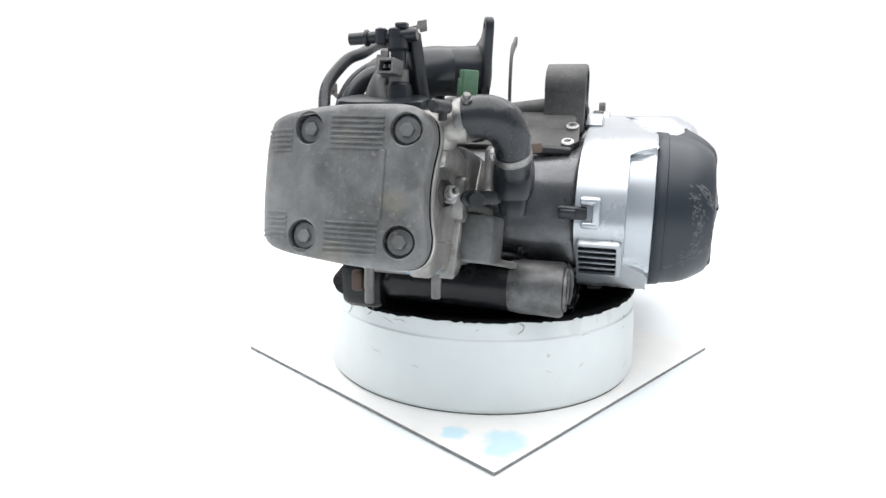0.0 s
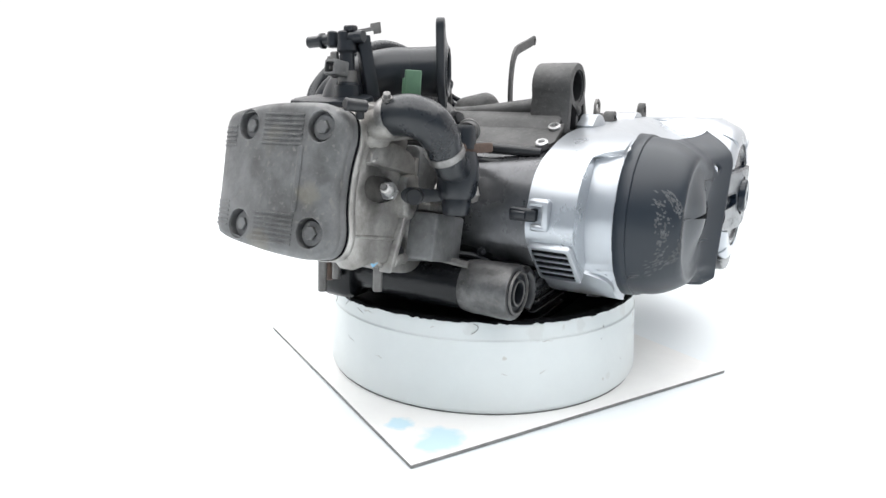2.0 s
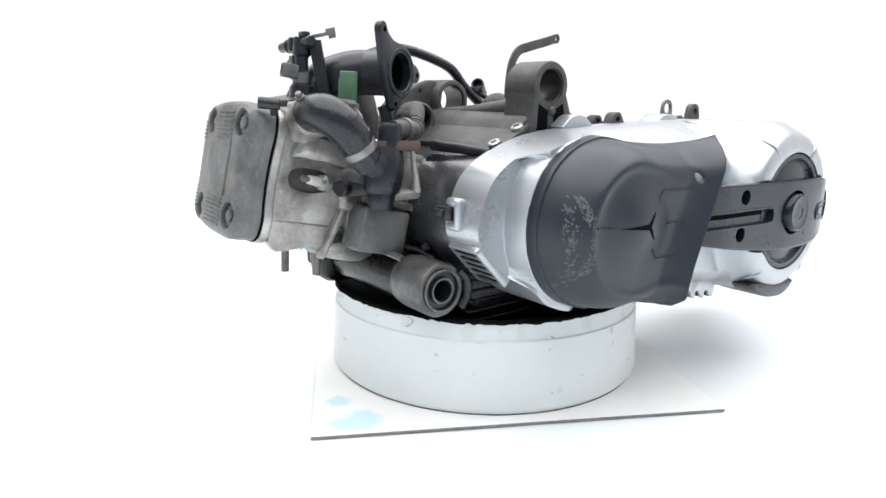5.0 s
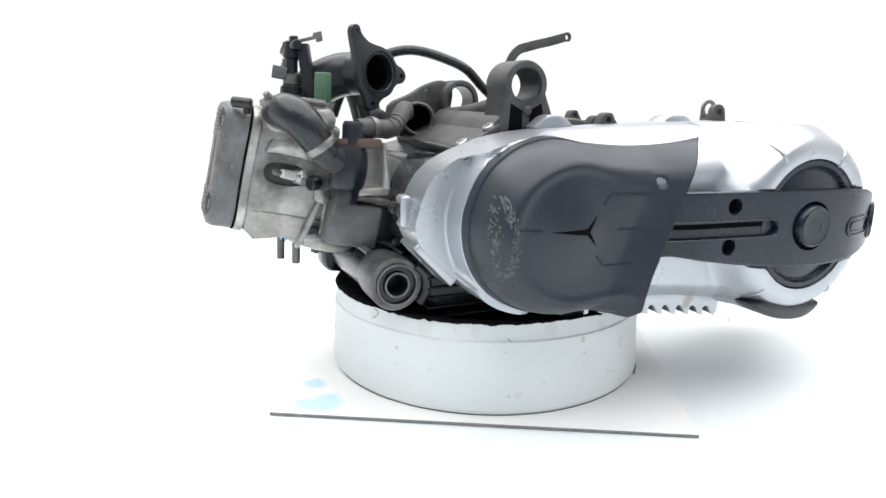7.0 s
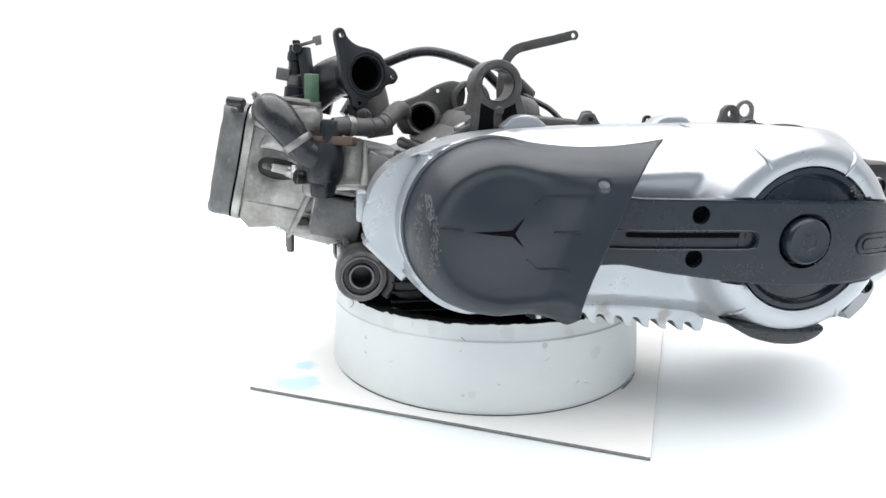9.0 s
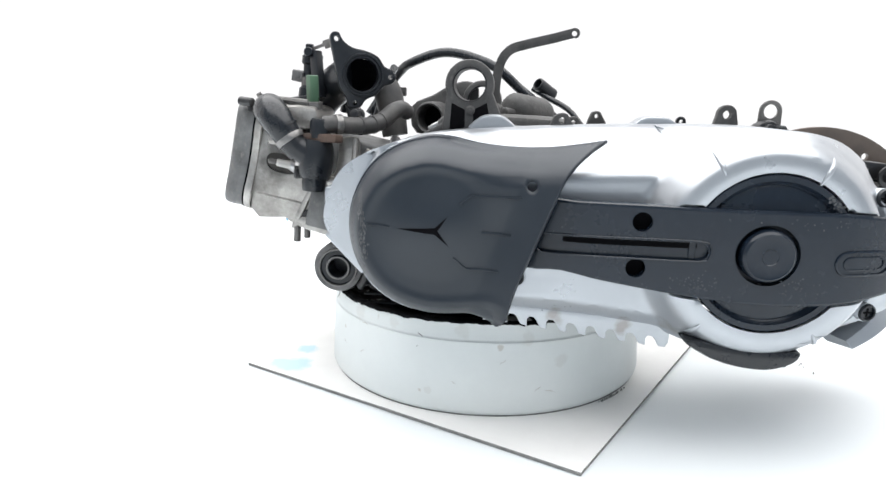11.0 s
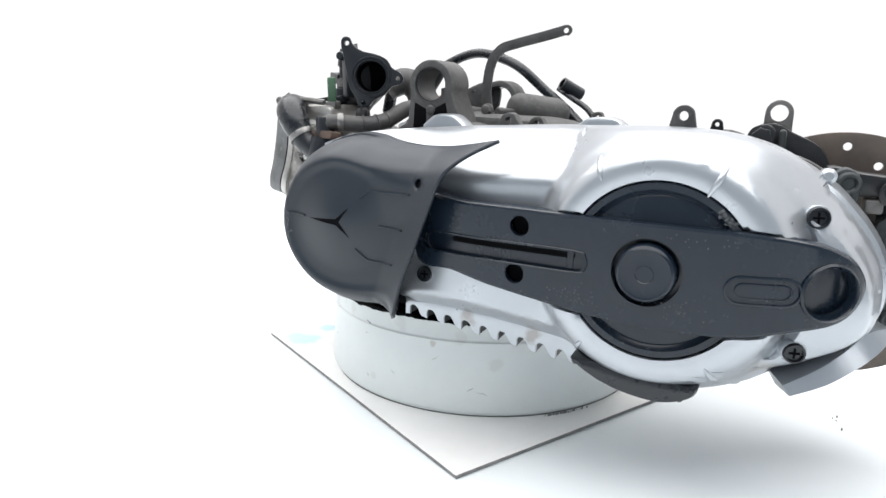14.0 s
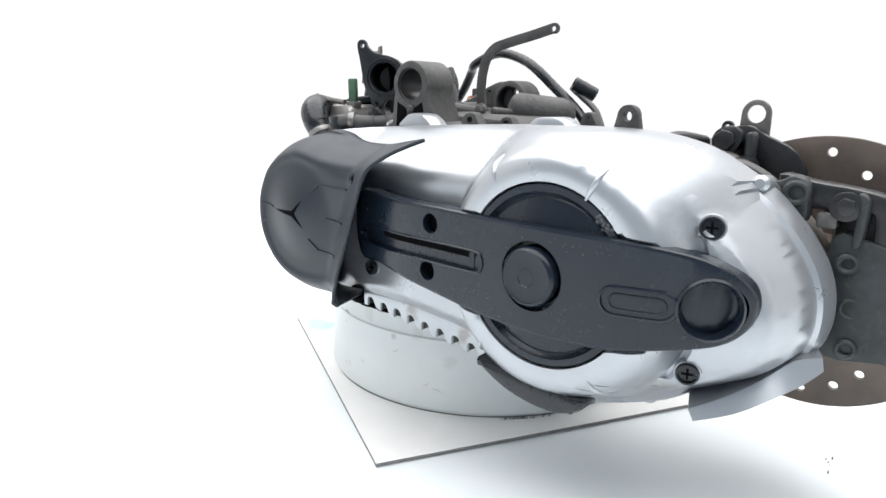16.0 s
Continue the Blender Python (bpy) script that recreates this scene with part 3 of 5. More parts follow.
for k in range(420):
    t = rnd.random()
    if rnd.random() < 0.6:
        z = 0.134 + 0.056 * t
        y = -0.0800 + rnd.gauss(0, 0.0017) + 0.002 * math.sin(90 * z)
    else:
        z = 0.118 + 0.066 * t
        y = -0.0885 + 4.5 * (z - 0.165) ** 2 + rnd.gauss(0, 0.0012)
    w, h = rnd.uniform(0.00015, 0.00045), rnd.uniform(0.0003, 0.0014)
    q = [(y - w, z - h), (y + w, z - h * 0.6), (y + w * 0.7, z + h), (y - w, z + h * 0.8)]
    b.faces.new([b.verts.new((cap_x(*p_) + 0.00014, *p_)) for p_ in q])
scuffs = part("scuff", b, SCRATCH, cap, "pale scuff marks")
scuffs["kind"] = "stuff"

# screws of the belt cover
for y, z, x, r in ((0.2781, 0.1906, 0.0, 0.0064), (0.2748, 0.1110, 0.0, 0.0064), (0.0298, 0.1274, 0.0, 0.006)):
    b = B()
    e = 0.006
    slope = Vector((1, -(cover_x(y + e, z) - cover_x(y - e, z)) / (2 * e), -(cover_x(y, z + e) - cover_x(y, z - e)) / (2 * e)))
    slope = Vector((1, 0.28, 0.14 if z > 0.15 else -0.10)) if y > 0.2 else slope
    x = cover_x(y, z)
    x += (0.0022 if y > 0.2 else 0.0010) + 0.5 * max(0, max(cover_x(y + r * math.cos(k), z + r * math.sin(k)) + cover_x(y - r * math.cos(k), z - r * math.sin(k)) - 2 * x for k in range(6)))
    f = facing((x, y, z), slope)
    pad_ = B()
    lathe(pad_, [(-0.012, 0), (-0.012, r * 1.16), (-0.0010, r * 1.14), (-0.0004, r * 1.08), (-0.0004, 0)], f, 28)
    part("screw_seat", pad_, SILVER, belt_cover)
    f = f @ Matrix.Translation((0, 0, 0.0006))
    lathe(b, [(-0.006, 0), (-0.006, r), (0.0, r), (0.0012, r * 0.92), (0.0012, r * 0.78), (-0.0006, r * 0.72), (-0.0004, 0)], f, 28)
    scr = part("cover_screw", b, STEEL if r < 0.005 else BLACKPL, belt_cover)
    # Cross slot drawn as black bars, its shade in the colour.
    b = B()
    for w in ((0.0042, 0.0008), (0.0008, 0.0042)):
        prism(b, rrect(-w[0] * r / 0.0085, -w[1] * r / 0.0085, w[0] * r / 0.0085, w[1] * r / 0.0085, 0.0003, 2), -0.0004, 0.00005, f, 0)
    part("cross_slot", b, DEEP, scr)

# round clutch plate and black bar
b = B()
lathe(b, [(0.19, 0), (0.19, 0.0536), (0.2045, 0.0536), (0.2055, 0.0528), (0.2055, 0.049), (0.2035, 0.0475), (0.2025, 0.046), (0.2035, 0.0445), (0.2035, 0.02), (0.2035, 0)], Matrix.Translation((0, *CLUTCH)) @ AX, 72)
part("clutch_plate", b, GLOSSBLACK, engine, "round satin black plate with worn rim")
b = B()
rnd = random.Random(8)
for k in range(60):
    a0 = radians(rnd.uniform(12, 50))
    r0 = 0.0512 + rnd.gauss(0, 0.0014)
    y, z = CLUTCH[0] + r0 * math.cos(a0), CLUTCH[1] + r0 * math.sin(a0)
    w = rnd.uniform(0.0005, 0.0016)
    b.faces.new([b.verts.new((0.20562, y + w * math.cos(t) * rnd.uniform(0.5, 1), z + w * math.sin(t) * rnd.uniform(0.5, 1))) for t in (0.3, 1.5, 2.6, 3.9, 5.2)])
part("worn_patch", b, SCRATCH, engine)

def sheared(b):
    for k in range(34):
        bmesh.ops.bisect_plane(b, geom=b.verts[:] + b.edges[:] + b.faces[:], plane_co=(0, 0.04 + 0.008 * k, 0), plane_no=(0, 1, 0), dist=1e-5)
    for v_ in b.verts:
        y = v_.co.y
        v_.co.x += np.interp(y, BAR_Y, BAR_X)
    return b


b = B()
prism(b, BAR, 0.1935, 0.2065, AX, 0.0022, [slot(0.03 + 0.012, 0.1575, 0.149, 0.157, 0.0062), circle(0.1115, 0.1755, 0.0066, 20), circle(0.109, 0.1438, 0.0066, 20), circle(0.192, 0.1560, 0.0204, 40)
      , circle(0.2875, 0.1525, 0.0148, 32)])
bar = part("trim_bar", sheared(b), GLOSSBLACK, engine, "long satin black trim bar", 20)
b = B()
prism(b, inset(BAR if area(BAR) > 0 else BAR[::-1], 0.0015), 0.1850, 0.1985, AX, 0.001)
part("bar_base", sheared(b), GLOSSBLACK, bar)
b = B()
lathe(b, [(0.19, 0), (0.19, 0.0232), (0.2035, 0.0225), (0.2035, 0.0178), (0.2135, 0.0174), (0.2155, 0.0164), (0.2163, 0.0150), (0.2160, 0.0136), (0.2163, 0.0055), (0.2158, 0.0050), (0.2158, 0)], Matrix.Translation((0, 0.192, 0.1560)) @ AX, 40)
part("hub_boss", b, GLOSSBLACK, bar)
b = B()
prism(b, slot(0.243, 0.152, 0.266, 0.152, 0.0088), 0.2035, 0.2076, AX, 0.0009, [slot(0.243, 0.152, 0.266, 0.152, 0.0070)])
prism(b, slot(0.2445, 0.152, 0.2645, 0.152, 0.0048), 0.2035, 0.2072, AX, 0.0006, [slot(0.2445, 0.152, 0.2645, 0.152, 0.0038)])
part("slot_rim", sheared(b), GLOSSBLACK, bar)
b = B()
f = facing((0.1945, 0.2875, 0.1525), (1, 0.55, 0))
lathe(b, [(-0.006, 0.0138), (0.0, 0.0146), (0.0012, 0.0156), (0.0, 0.0168)], f, 36)
part("end_ring", b, GLOSSBLACK, bar)
# Bowl is blackened beyond the bar's own colour to paint its inner shade.
b = B()
lathe(b, [(-0.012, 0), (-0.010, 0.0138)], f, 36)
lathe(b, [(-0.0115, 0), (-0.0115, 0.0080), (-0.0085, 0.0076), (-0.0085, 0.0060), (-0.0095, 0.0055), (-0.0095, 0)], f, 28)
part("end_bowl", b, LINER, bar)
# Blackened bottoms give the two bar holes their shade.
for y, z in ((0.1115, 0.1755), (0.109, 0.1438)):
    b = B()
    cyl(b, (0.19, y, z), (1, 0, 0), 0.0064, 0.0095, 20, 0.0003)
    part("bore", sheared(b), DEEP, bar)
b = B()
prism(b, slot(0.043, 0.1575, 0.150, 0.157, 0.0074), 0.19, 0.2028, AX, 0)
slot_floor = part("slot_floor", sheared(b), GLOSSBLACK, bar)
# Slit is a black strip on the floor, shade put into its colour.
b = B()
prism(b, slot(0.062, 0.1606, 0.1465, 0.1600, 0.0019), 0.2005, 0.2031, AX, 0)
part("slit", sheared(b), DEEP, slot_floor)
b = B()
tube(b, [(0.2068, 0.041, 0.1575), (0.2068, 0.043, 0.1625), (0.2068, 0.050, 0.1645), (0.2068, 0.08, 0.1645), (0.2068, 0.1, 0.1644), (0.2068, 0.149, 0.1639), (0.2068, 0.1554, 0.1605), (0.2068, 0.1564, 0.157), (0.2068, 0.1554, 0.1535), (0.2068, 0.149, 0.1502), (0.2068, 0.1, 0.1506), (0.2068, 0.08, 0.1507), (0.2068, 0.050, 0.1508), (0.2068, 0.043, 0.1530), (0.2068, 0.041, 0.1575)], 0.0007, 6, 3)
part("slot_lip", sheared(b), GLOSSBLACK, bar)

b = B()
rnd = random.Random(3)
for cy, cz, sy, sz, nn in ((0.150, 0.134, 0.008, 0.004, 60), (0.212, 0.133, 0.006, 0.006, 40), (0.235, 0.178, 0.02, 0.002, 25)):
    for k in range(nn):
        y, z = rnd.gauss(cy, sy), rnd.gauss(cz, sz)
        if not inside((y, z), BAR) or dist_to((y, z), BAR) < 0.003:
            continue
        w = rnd.uniform(0.0003, 0.0010)
        b.faces.new([b.verts.new((0.20658, y + w * math.cos(t) * rnd.uniform(0.5, 1), z + w * math.sin(t) * rnd.uniform(0.5, 1))) for t in (0.3, 1.5, 2.6, 3.9, 5.2)])
marks = part("wear_mark", sheared(b), DULLMARK, bar)
marks["kind"] = "stuff"
# raised silver rib ends
for y, z, a0, ln in ((0.1595, 0.2145, -70, 0.015), (0.2258, 0.2105, 62, 0.019), (0.152, 0.101, 58, 0.011), (0.232, 0.096, -60, 0.013)):
    b = B()
    d = Vector((math.cos(radians(a0)), math.sin(radians(a0))))
    run = [(y + d.x * ln * s, z + d.y * ln * s) for s in (-0.5, -0.3, -0.1, 0.1, 0.3, 0.5)]
    tube(b, [(cover_x(*q) - 0.0002, *q) for q in run], [0.0006, 0.0014, 0.0018, 0.0018, 0.0014, 0.0006], 10, 2)
    part("rib", b, SILVER, belt_cover)
for y0, y1 in ((-0.004, 0.020), (0.122, 0.150)):
    b = B()
    m = (y0 + y1) / 2
    prism(b, smooth([(y0 - 0.006, 0.2300), (y0, 0.2385), (y0 + 0.006, 0.2415), (m, 0.242), (y1 - 0.006, 0.2415), (y1, 0.2385), (y1 + 0.006, 0.2300)], 3), 0.088, 0.110, AX, 0.0025)
    part("top_lug", b, SILVER, belt_cover)

# lower rail with its row of holes
b = B()
RAIL = [(0.006, 0.1040), (0.006, 0.0895)]
for k in range(10):
    y, z = 0.0070 + 0.0148 * k, 0.0962 - 0.0019 * k
    RAIL += [(y + 0.0030, z - 0.0066), (y + 0.0030, z - 0.0010), (y + 0.0045, z + 0.0010), (y + 0.0078, z + 0.0006), (y + 0.0096, z - 0.0012), (y + 0.0120, z - 0.0058), (y + 0.0130, z - 0.0070)] if k < 9 else [(y + 0.0030, z - 0.0055), (y + 0.0050, z - 0.0015), (y + 0.0060, z + 0.0140)]
prism(b, RAIL, 0.1650, 0.1678, AX, 0.0007)
rail_ = part("lower_rail", b, SILVER, belt_cover, "silver rail with a row of hooked teeth")
# Tooth backs take a darker dirty material that also paints their shaded sides.
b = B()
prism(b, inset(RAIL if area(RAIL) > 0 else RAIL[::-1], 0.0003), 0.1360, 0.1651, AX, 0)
part("tooth_row", b, DUSTY, rail_, "dirty backs of the teeth, darkened for shade")
# Added black block paints the shade seen through the front gaps.
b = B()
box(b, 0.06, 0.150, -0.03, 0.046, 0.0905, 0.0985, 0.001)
part("rail_shade", b, DEEP, belt_cover)

# rubber foot under the clutch
b = B()
pad = smooth([(0.148, 0.0925), (0.19, 0.0885), (0.222, 0.0870), (0.2255, 0.083), (0.219, 0.0765), (0.203, 0.0720), (0.18, 0.0745), (0.160, 0.082)], 4)
prism(b, pad, 0.158, 0.2035, AX, 0.004)
foot = part("rubber_foot", b, RUBBER, engine, "ribbed black rubber foot")
for k in range(9):
    y = 0.167 + 0.0061 * k
    b = B()
    cyl(b, (0.160, y, 0.0760 + 0.9 * abs(0.203 - y) ** 1.55), (1, 0, 0), 0.0024, 0.041, 10, 0.0008)
    part("foot_rib", b, RUBBER, foot)

# silver tail flange below the rear of the cover
b = B()
tf = smooth([(0.1686, 0.2761, 0.0787), (0.16, 0.2953, 0.0864), (0.15, 0.3117, 0.0972), (0.138, 0.3221, 0.1038), (0.1263, 0.3294, 0.1104)], 3, False)
tf2 = smooth([(0.166, 0.2718, 0.0839), (0.157, 0.2904, 0.0949), (0.146, 0.304, 0.1047), (0.135, 0.3159, 0.1153), (0.124, 0.3276, 0.1171)], 3, False)
lo_ = [b.verts.new(q) for q in tf]
hi_ = [b.verts.new(q) for q in tf2]
lo2 = [b.verts.new((q[0] - 0.022, q[1] - 0.008, q[2] - 0.002)) for q in tf]
hi2 = [b.verts.new((q[0] - 0.03, q[1] - 0.01, q[2])) for q in tf2]
for A_, B_ in ((lo_, hi_), (lo2, lo_), (hi_, hi2), (hi2, lo2)):
    for i in range(len(tf) - 1):
        b.faces.new((A_[i], A_[i + 1], B_[i + 1], B_[i]))
b.faces.new((lo_[0], hi_[0], hi2[0], lo2[0]))
b.faces.new((lo_[-1], hi_[-1], hi2[-1], lo2[-1]))
part("tail_flange", b, SILVER, belt_cover)
b = B()
cyl(b, (0.12, 0.243, 0.0795), (1, 0, 0), 0.006, 0.034, 16)
part("lower_lug", b, SILVER, belt_cover)
b = B()
cyl(b, (0.100, 0.2830, 0.2075), (1, 0.05, 0.08), 0.0050, 0.021, 18, 0.0022)
part("upper_lug", b, SILVER, belt_cover)

# louvred vent and clip on the front of the belt cover
vent_f = facing((0.1185, -0.1078, 0.1312), (0.0, -0.72, -0.69), (0, -0.69, 0.72))
b = B()
prism(b, rrect(-0.0175, -0.0225, 0.0170, 0.0220, 0.003), -0.006, 0.0026, vent_f, 0.001, [rrect(-0.0160, -0.0200, 0.0135, 0.0190, 0.002)])
vent = part("vent_frame", b, SILVER, belt_cover)
# Black sheet behind the slats, painting the shade between them.
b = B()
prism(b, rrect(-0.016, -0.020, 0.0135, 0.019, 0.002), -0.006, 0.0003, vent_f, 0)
part("vent_shade", b, DEEP, vent)
for k in range(4):
    b = B()
    v0 = -0.0126 + 0.0079 * k
    prism(b, rrect(-0.0162, v0 - 0.0007, 0.0137, v0 + 0.0007, 0.0003, 2), 0.0, 0.0020, vent_f, 0.0004)
    part("slat", b, SILVER, vent)
b = B()
box(b, 0.1030, 0.1180, -0.1285, -0.1195, 0.176, 0.1825, 0.002)
box(b, 0.1040, 0.1180, -0.1285, -0.1195, 0.158, 0.1635, 0.002)
box(b, 0.1125, 0.1185, -0.1285, -0.1195, 0.159, 0.182, 0.002)
part("clip_bracket", b, SILVER, belt_cover)
b = B()
box(b, 0.0865, 0.1085, -0.1275, -0.1205, 0.1645, 0.1745, 0.0015)
box(b, 0.0885, 0.1005, -0.1300, -0.1205, 0.1665, 0.1725, 0.001)
part("clip", b, BLACKPL, belt_cover, "small black plastic clip")

# ---- crankcase and swing casing ----
b = B()
prism(b, smooth([(-0.104, 0.128), (-0.108, 0.165), (-0.098, 0.196), (-0.07, 0.2105), (-0.02, 0.218), (0.06, 0.222), (0.12, 0.215), (0.135, 0.17), (0.13, 0.11), (0.08, 0.100), (0.0, 0.098), (-0.06, 0.098)], 4), -0.085, 0.1005, AX, 0.006)
part("crankcase", b, BARREL, engine, "black painted crankcase")
b = B()
prism(b, smooth([(-0.095, 0.088), (-0.105, 0.11), (-0.09, 0.13), (0.02, 0.13), (0.12, 0.11), (0.11, 0.08), (0.02, 0.066), (-0.06, 0.068)], 4), -0.09, 0.098, AX, 0.006)
part("sump", b, SOOT, engine, "oily black sump")
for k in range(6):
    b = B()
    box(b, 0.09, 0.1, -0.1, -0.03, 0.076 + 0.0085 * k, 0.0785 + 0.0085 * k, 0.001)
    part("fin", b, SOOT, engine)
b = B()
rear_case = [q for q in inset(COVER if area(COVER) > 0 else COVER[::-1], 0.007) if q[0] > 0.14]
prism(b, rear_case, 0.05, 0.1005, AX, 0.005)
part("swing_casing", b, CAST, engine, "light grey cast rear casing")
b = B()
prism(b, [(-0.02, 0.12), (0.15, 0.10), (0.16, 0.222), (-0.02, 0.215)], 0.05, 0.1, AX, 0.004)
part("belt_casing", b, DARKCAST, engine)
for y, z in ((-0.072, 0.212), (-0.06, 0.203), (-0.075, 0.2)):
    b = B()
    tube(b, [(0.028, y - 0.012, z + 0.003), (0.055, y - 0.008, z + 0.002), (0.088, y, z)], [0.005, 0.0045, 0.004], 12, 4)
    part("cast_rib", b, DARKCAST, engine)

# pivot tube with its bearing
b = B()
lathe(b, [(-0.09, 0), (-0.09, 0.015), (-0.078, 0.019), (-0.02, 0.0205), (0.056, 0.0205), (0.056, 0)], Matrix.Translation((0, -0.1245, 0.1075)) @ AX, 36)
part("pivot_tube", b, SOOT, engine, "oily black pivot tube")
b = B()
lathe(b, [(0.052, 0), (0.052, 0.0206), (0.06, 0.0218), (0.092, 0.0223), (0.0945, 0.0210), (0.0945, 0.0176), (0.0925, 0.0171), (0.0740, 0.0171), (0.0740, 0)], Matrix.Translation((0, -0.1245, 0.1075)) @ AX, 44)
pivot = part("pivot_boss", b, WORN, engine, "bare cast pivot boss")
b = B()
lathe(b, [(0.09, 0.0172), (0.0955, 0.0170), (0.0958, 0.0160), (0.0935, 0.0150), (0.0935, 0.0115), (0.0962, 0.0108), (0.0962, 0.0086), (0.075, 0.0082), (0.075, 0)], Matrix.Translation((0, -0.1245, 0.1075)) @ AX, 44)
bearing = part("bearing_seal", b, BLACKPL, pivot, "black sealed bearing")
for r in (0.0165, 0.0098):
    b = B()
    lathe(b, [(0.0952, r - 0.0008), (0.0968, r - 0.0006), (0.0968, r + 0.0006), (0.0952, r + 0.0008), (0.0952, r - 0.0008)], Matrix.Translation((0, -0.1245, 0.1075)) @ AX, 44)
    part("steel_ring", b, STEEL, bearing)
b = B()
tube(b, [(0.094, -0.107, 0.122), (0.0955, -0.0995, 0.113), (0.0955, -0.0995, 0.1), (0.094, -0.105, 0.09)], 0.004, 10, 5)
part("cast_web", b, DARKCAST, pivot)
b = B()
box(b, -0.088, -0.05, -0.15, -0.11, 0.082, 0.128, 0.008)
cyl(b, (-0.05, -0.135, 0.113), (1, -0.2, 0), 0.009, 0.006, 20, 0.002)
part("side_boss", b, SOOT, engine)
b = B()
tube(b, [(-0.02, -0.142, 0.132), (0.02, -0.140, 0.131), (0.058, -0.136, 0.127)], 0.003, 8, 4)
part("steel_pipe", b, STEEL, engine)

# ---- top carrier with its rings ----
b = B()
top_f = facing((0.0, -0.052, 0.2245), (0, -0.48, 0.877), (0, 0.877, 0.48))
prism(b, [(-0.07, -0.018), (0.086, -0.018), (0.094, -0.008), (0.092, 0.026), (-0.07, 0.026)], -0.006, 0.0, top_f, 0.0015)
part("top_plate", b, DUSTY, engine, "dusty grey cast top plate")
for x, y, z in ((0.0862, -0.0413, 0.2315), (0.085, -0.0647, 0.2190)):
    b = B()
    lathe(b, [(-0.004, 0), (-0.004, 0.0055), (0.0012, 0.0055), (0.002, 0.0045), (0.002, 0.003), (0.0, 0.0026), (0.0, 0)], facing((x, y, z), (0, -0.48, 0.877)), 18)
    part("plate_screw", b, ZINC, engine)


def ring_tower(name, y, z, ri, ro, x0, x1, zfoot, spread, material, label):
    b = B()
    arc_ = [(y + ro * math.cos(a), z + ro * math.sin(a)) for a in [radians(-20 + 220 * i / 24) for i in range(25)]]
    outline = [(y + ro + spread, zfoot)] + arc_ + [(y - ro - spread * 0.25, zfoot)]
    pocket0 = [(y - ro * 0.80, zfoot + 0.003), (y - 0.0035, zfoot + 0.003), (y - 0.0035, z - ri - 0.006), (y - ro * 0.72, z - ri * 0.75 - 0.004)]
    pocket1 = [(y + 0.0035, zfoot + 0.003), (y + ro * 0.95, zfoot + 0.003), (y + ro * 0.72, z - ri * 0.75 - 0.004), (y + 0.0035, z - ri - 0.006)]
    prism(b, outline, x0, x1, AX, 0.002, [circle(y, z, ri, 36)])
    tower = part(name, b, material, engine, label)
    # Pockets are black plates on the face; their shade is painted, not cut.
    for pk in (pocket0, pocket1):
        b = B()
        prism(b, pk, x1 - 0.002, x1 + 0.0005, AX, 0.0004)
        part("pocket_shade", b, DEEP, tower)
    b = B()
    cyl(b, (x1 - 0.004, y + 0.001, z - ri - 0.0065), (1, 0, 0), 0.004, 0.0065, 14, 0.0015)
    part("cast_pin", b, material, tower)
    b = B()
    pipe(b, (x0 + 0.002, y, z), (1, 0, 0), ri - 0.0012, ri + 0.001, x1 - x0 - 0.0035, 36, 0.0004)
    part("sleeve", b, DARKCAST, tower)


ring_tower("mount_ring", -0.0115, 0.2655, 0.0142, 0.0200, 0.059, 0.095, 0.226, 0.012, DUSTY, "dusty grey mounting ring")
ring_tower("far_mount_ring", -0.006, 0.2525, 0.0150, 0.0200, -0.075, -0.045, 0.215, 0.01, DUSTY, "dusty grey mounting ring")
b = B()
prism(b, smooth([(-0.080, 0.246), (-0.058, 0.2575), (-0.040, 0.2675), (-0.022, 0.272), (-0.010, 0.264), (-0.014, 0.240), (-0.03, 0.222), (-0.075, 0.218)], 3), -0.066, -0.056, AX, 0.003, [circle(-0.0385, 0.2615, 0.0022, 10)])
part("side_web", b, DUSTY, engine)
b = B()
tube(b, [(-0.055, -0.02, 0.236), (0.0, -0.022, 0.241), (0.064, -0.022, 0.248)], [0.009, 0.007, 0.008], 12, 5)
part("cross_rib", b, DUSTY, engine)
b = B()
prism(b, smooth([(-0.04, 0.215), (-0.03, 0.243), (0.0, 0.238), (0.03, 0.232), (0.06, 0.225), (0.06, 0.21)], 3), -0.05, 0.09, AX, 0.004)
part("carrier_body", b, DUSTY, engine)
# open port pointing to the belt side
b = B()
pipe(b, (-0.052, -0.052, 0.2345), (0.95, -0.28, 0), 0.0128, 0.0165, 0.024, 32, 0.0015, 0.003)
port = part("breather_port", b, DUSTY, engine, "open dusty grey port")
# Black floor paints the shade inside the port.
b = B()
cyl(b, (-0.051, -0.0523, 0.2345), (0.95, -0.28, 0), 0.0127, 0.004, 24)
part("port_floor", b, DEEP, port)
b = B()
hexhead(b, (-0.02, -0.03, 0.229), (0.95, -0.28, 0), 0.0045, 0.006)
part("hex_bolt", b, DUSTY, engine)
# wide dusty pipe behind the intake
b = B()
tube(b, [(-0.058, -0.098, 0.215), (-0.060, -0.102, 0.24), (-0.063, -0.108, 0.262), (-0.058, -0.122, 0.272), (-0.045, -0.135, 0.266)], [0.0135, 0.0145, 0.0150, 0.0145, 0.014], 18, 6)
part("rubber_manifold", b, DUSTRUBBER, engine, "dusty rubber manifold")

# starter body and things at the back of the top
b = B()
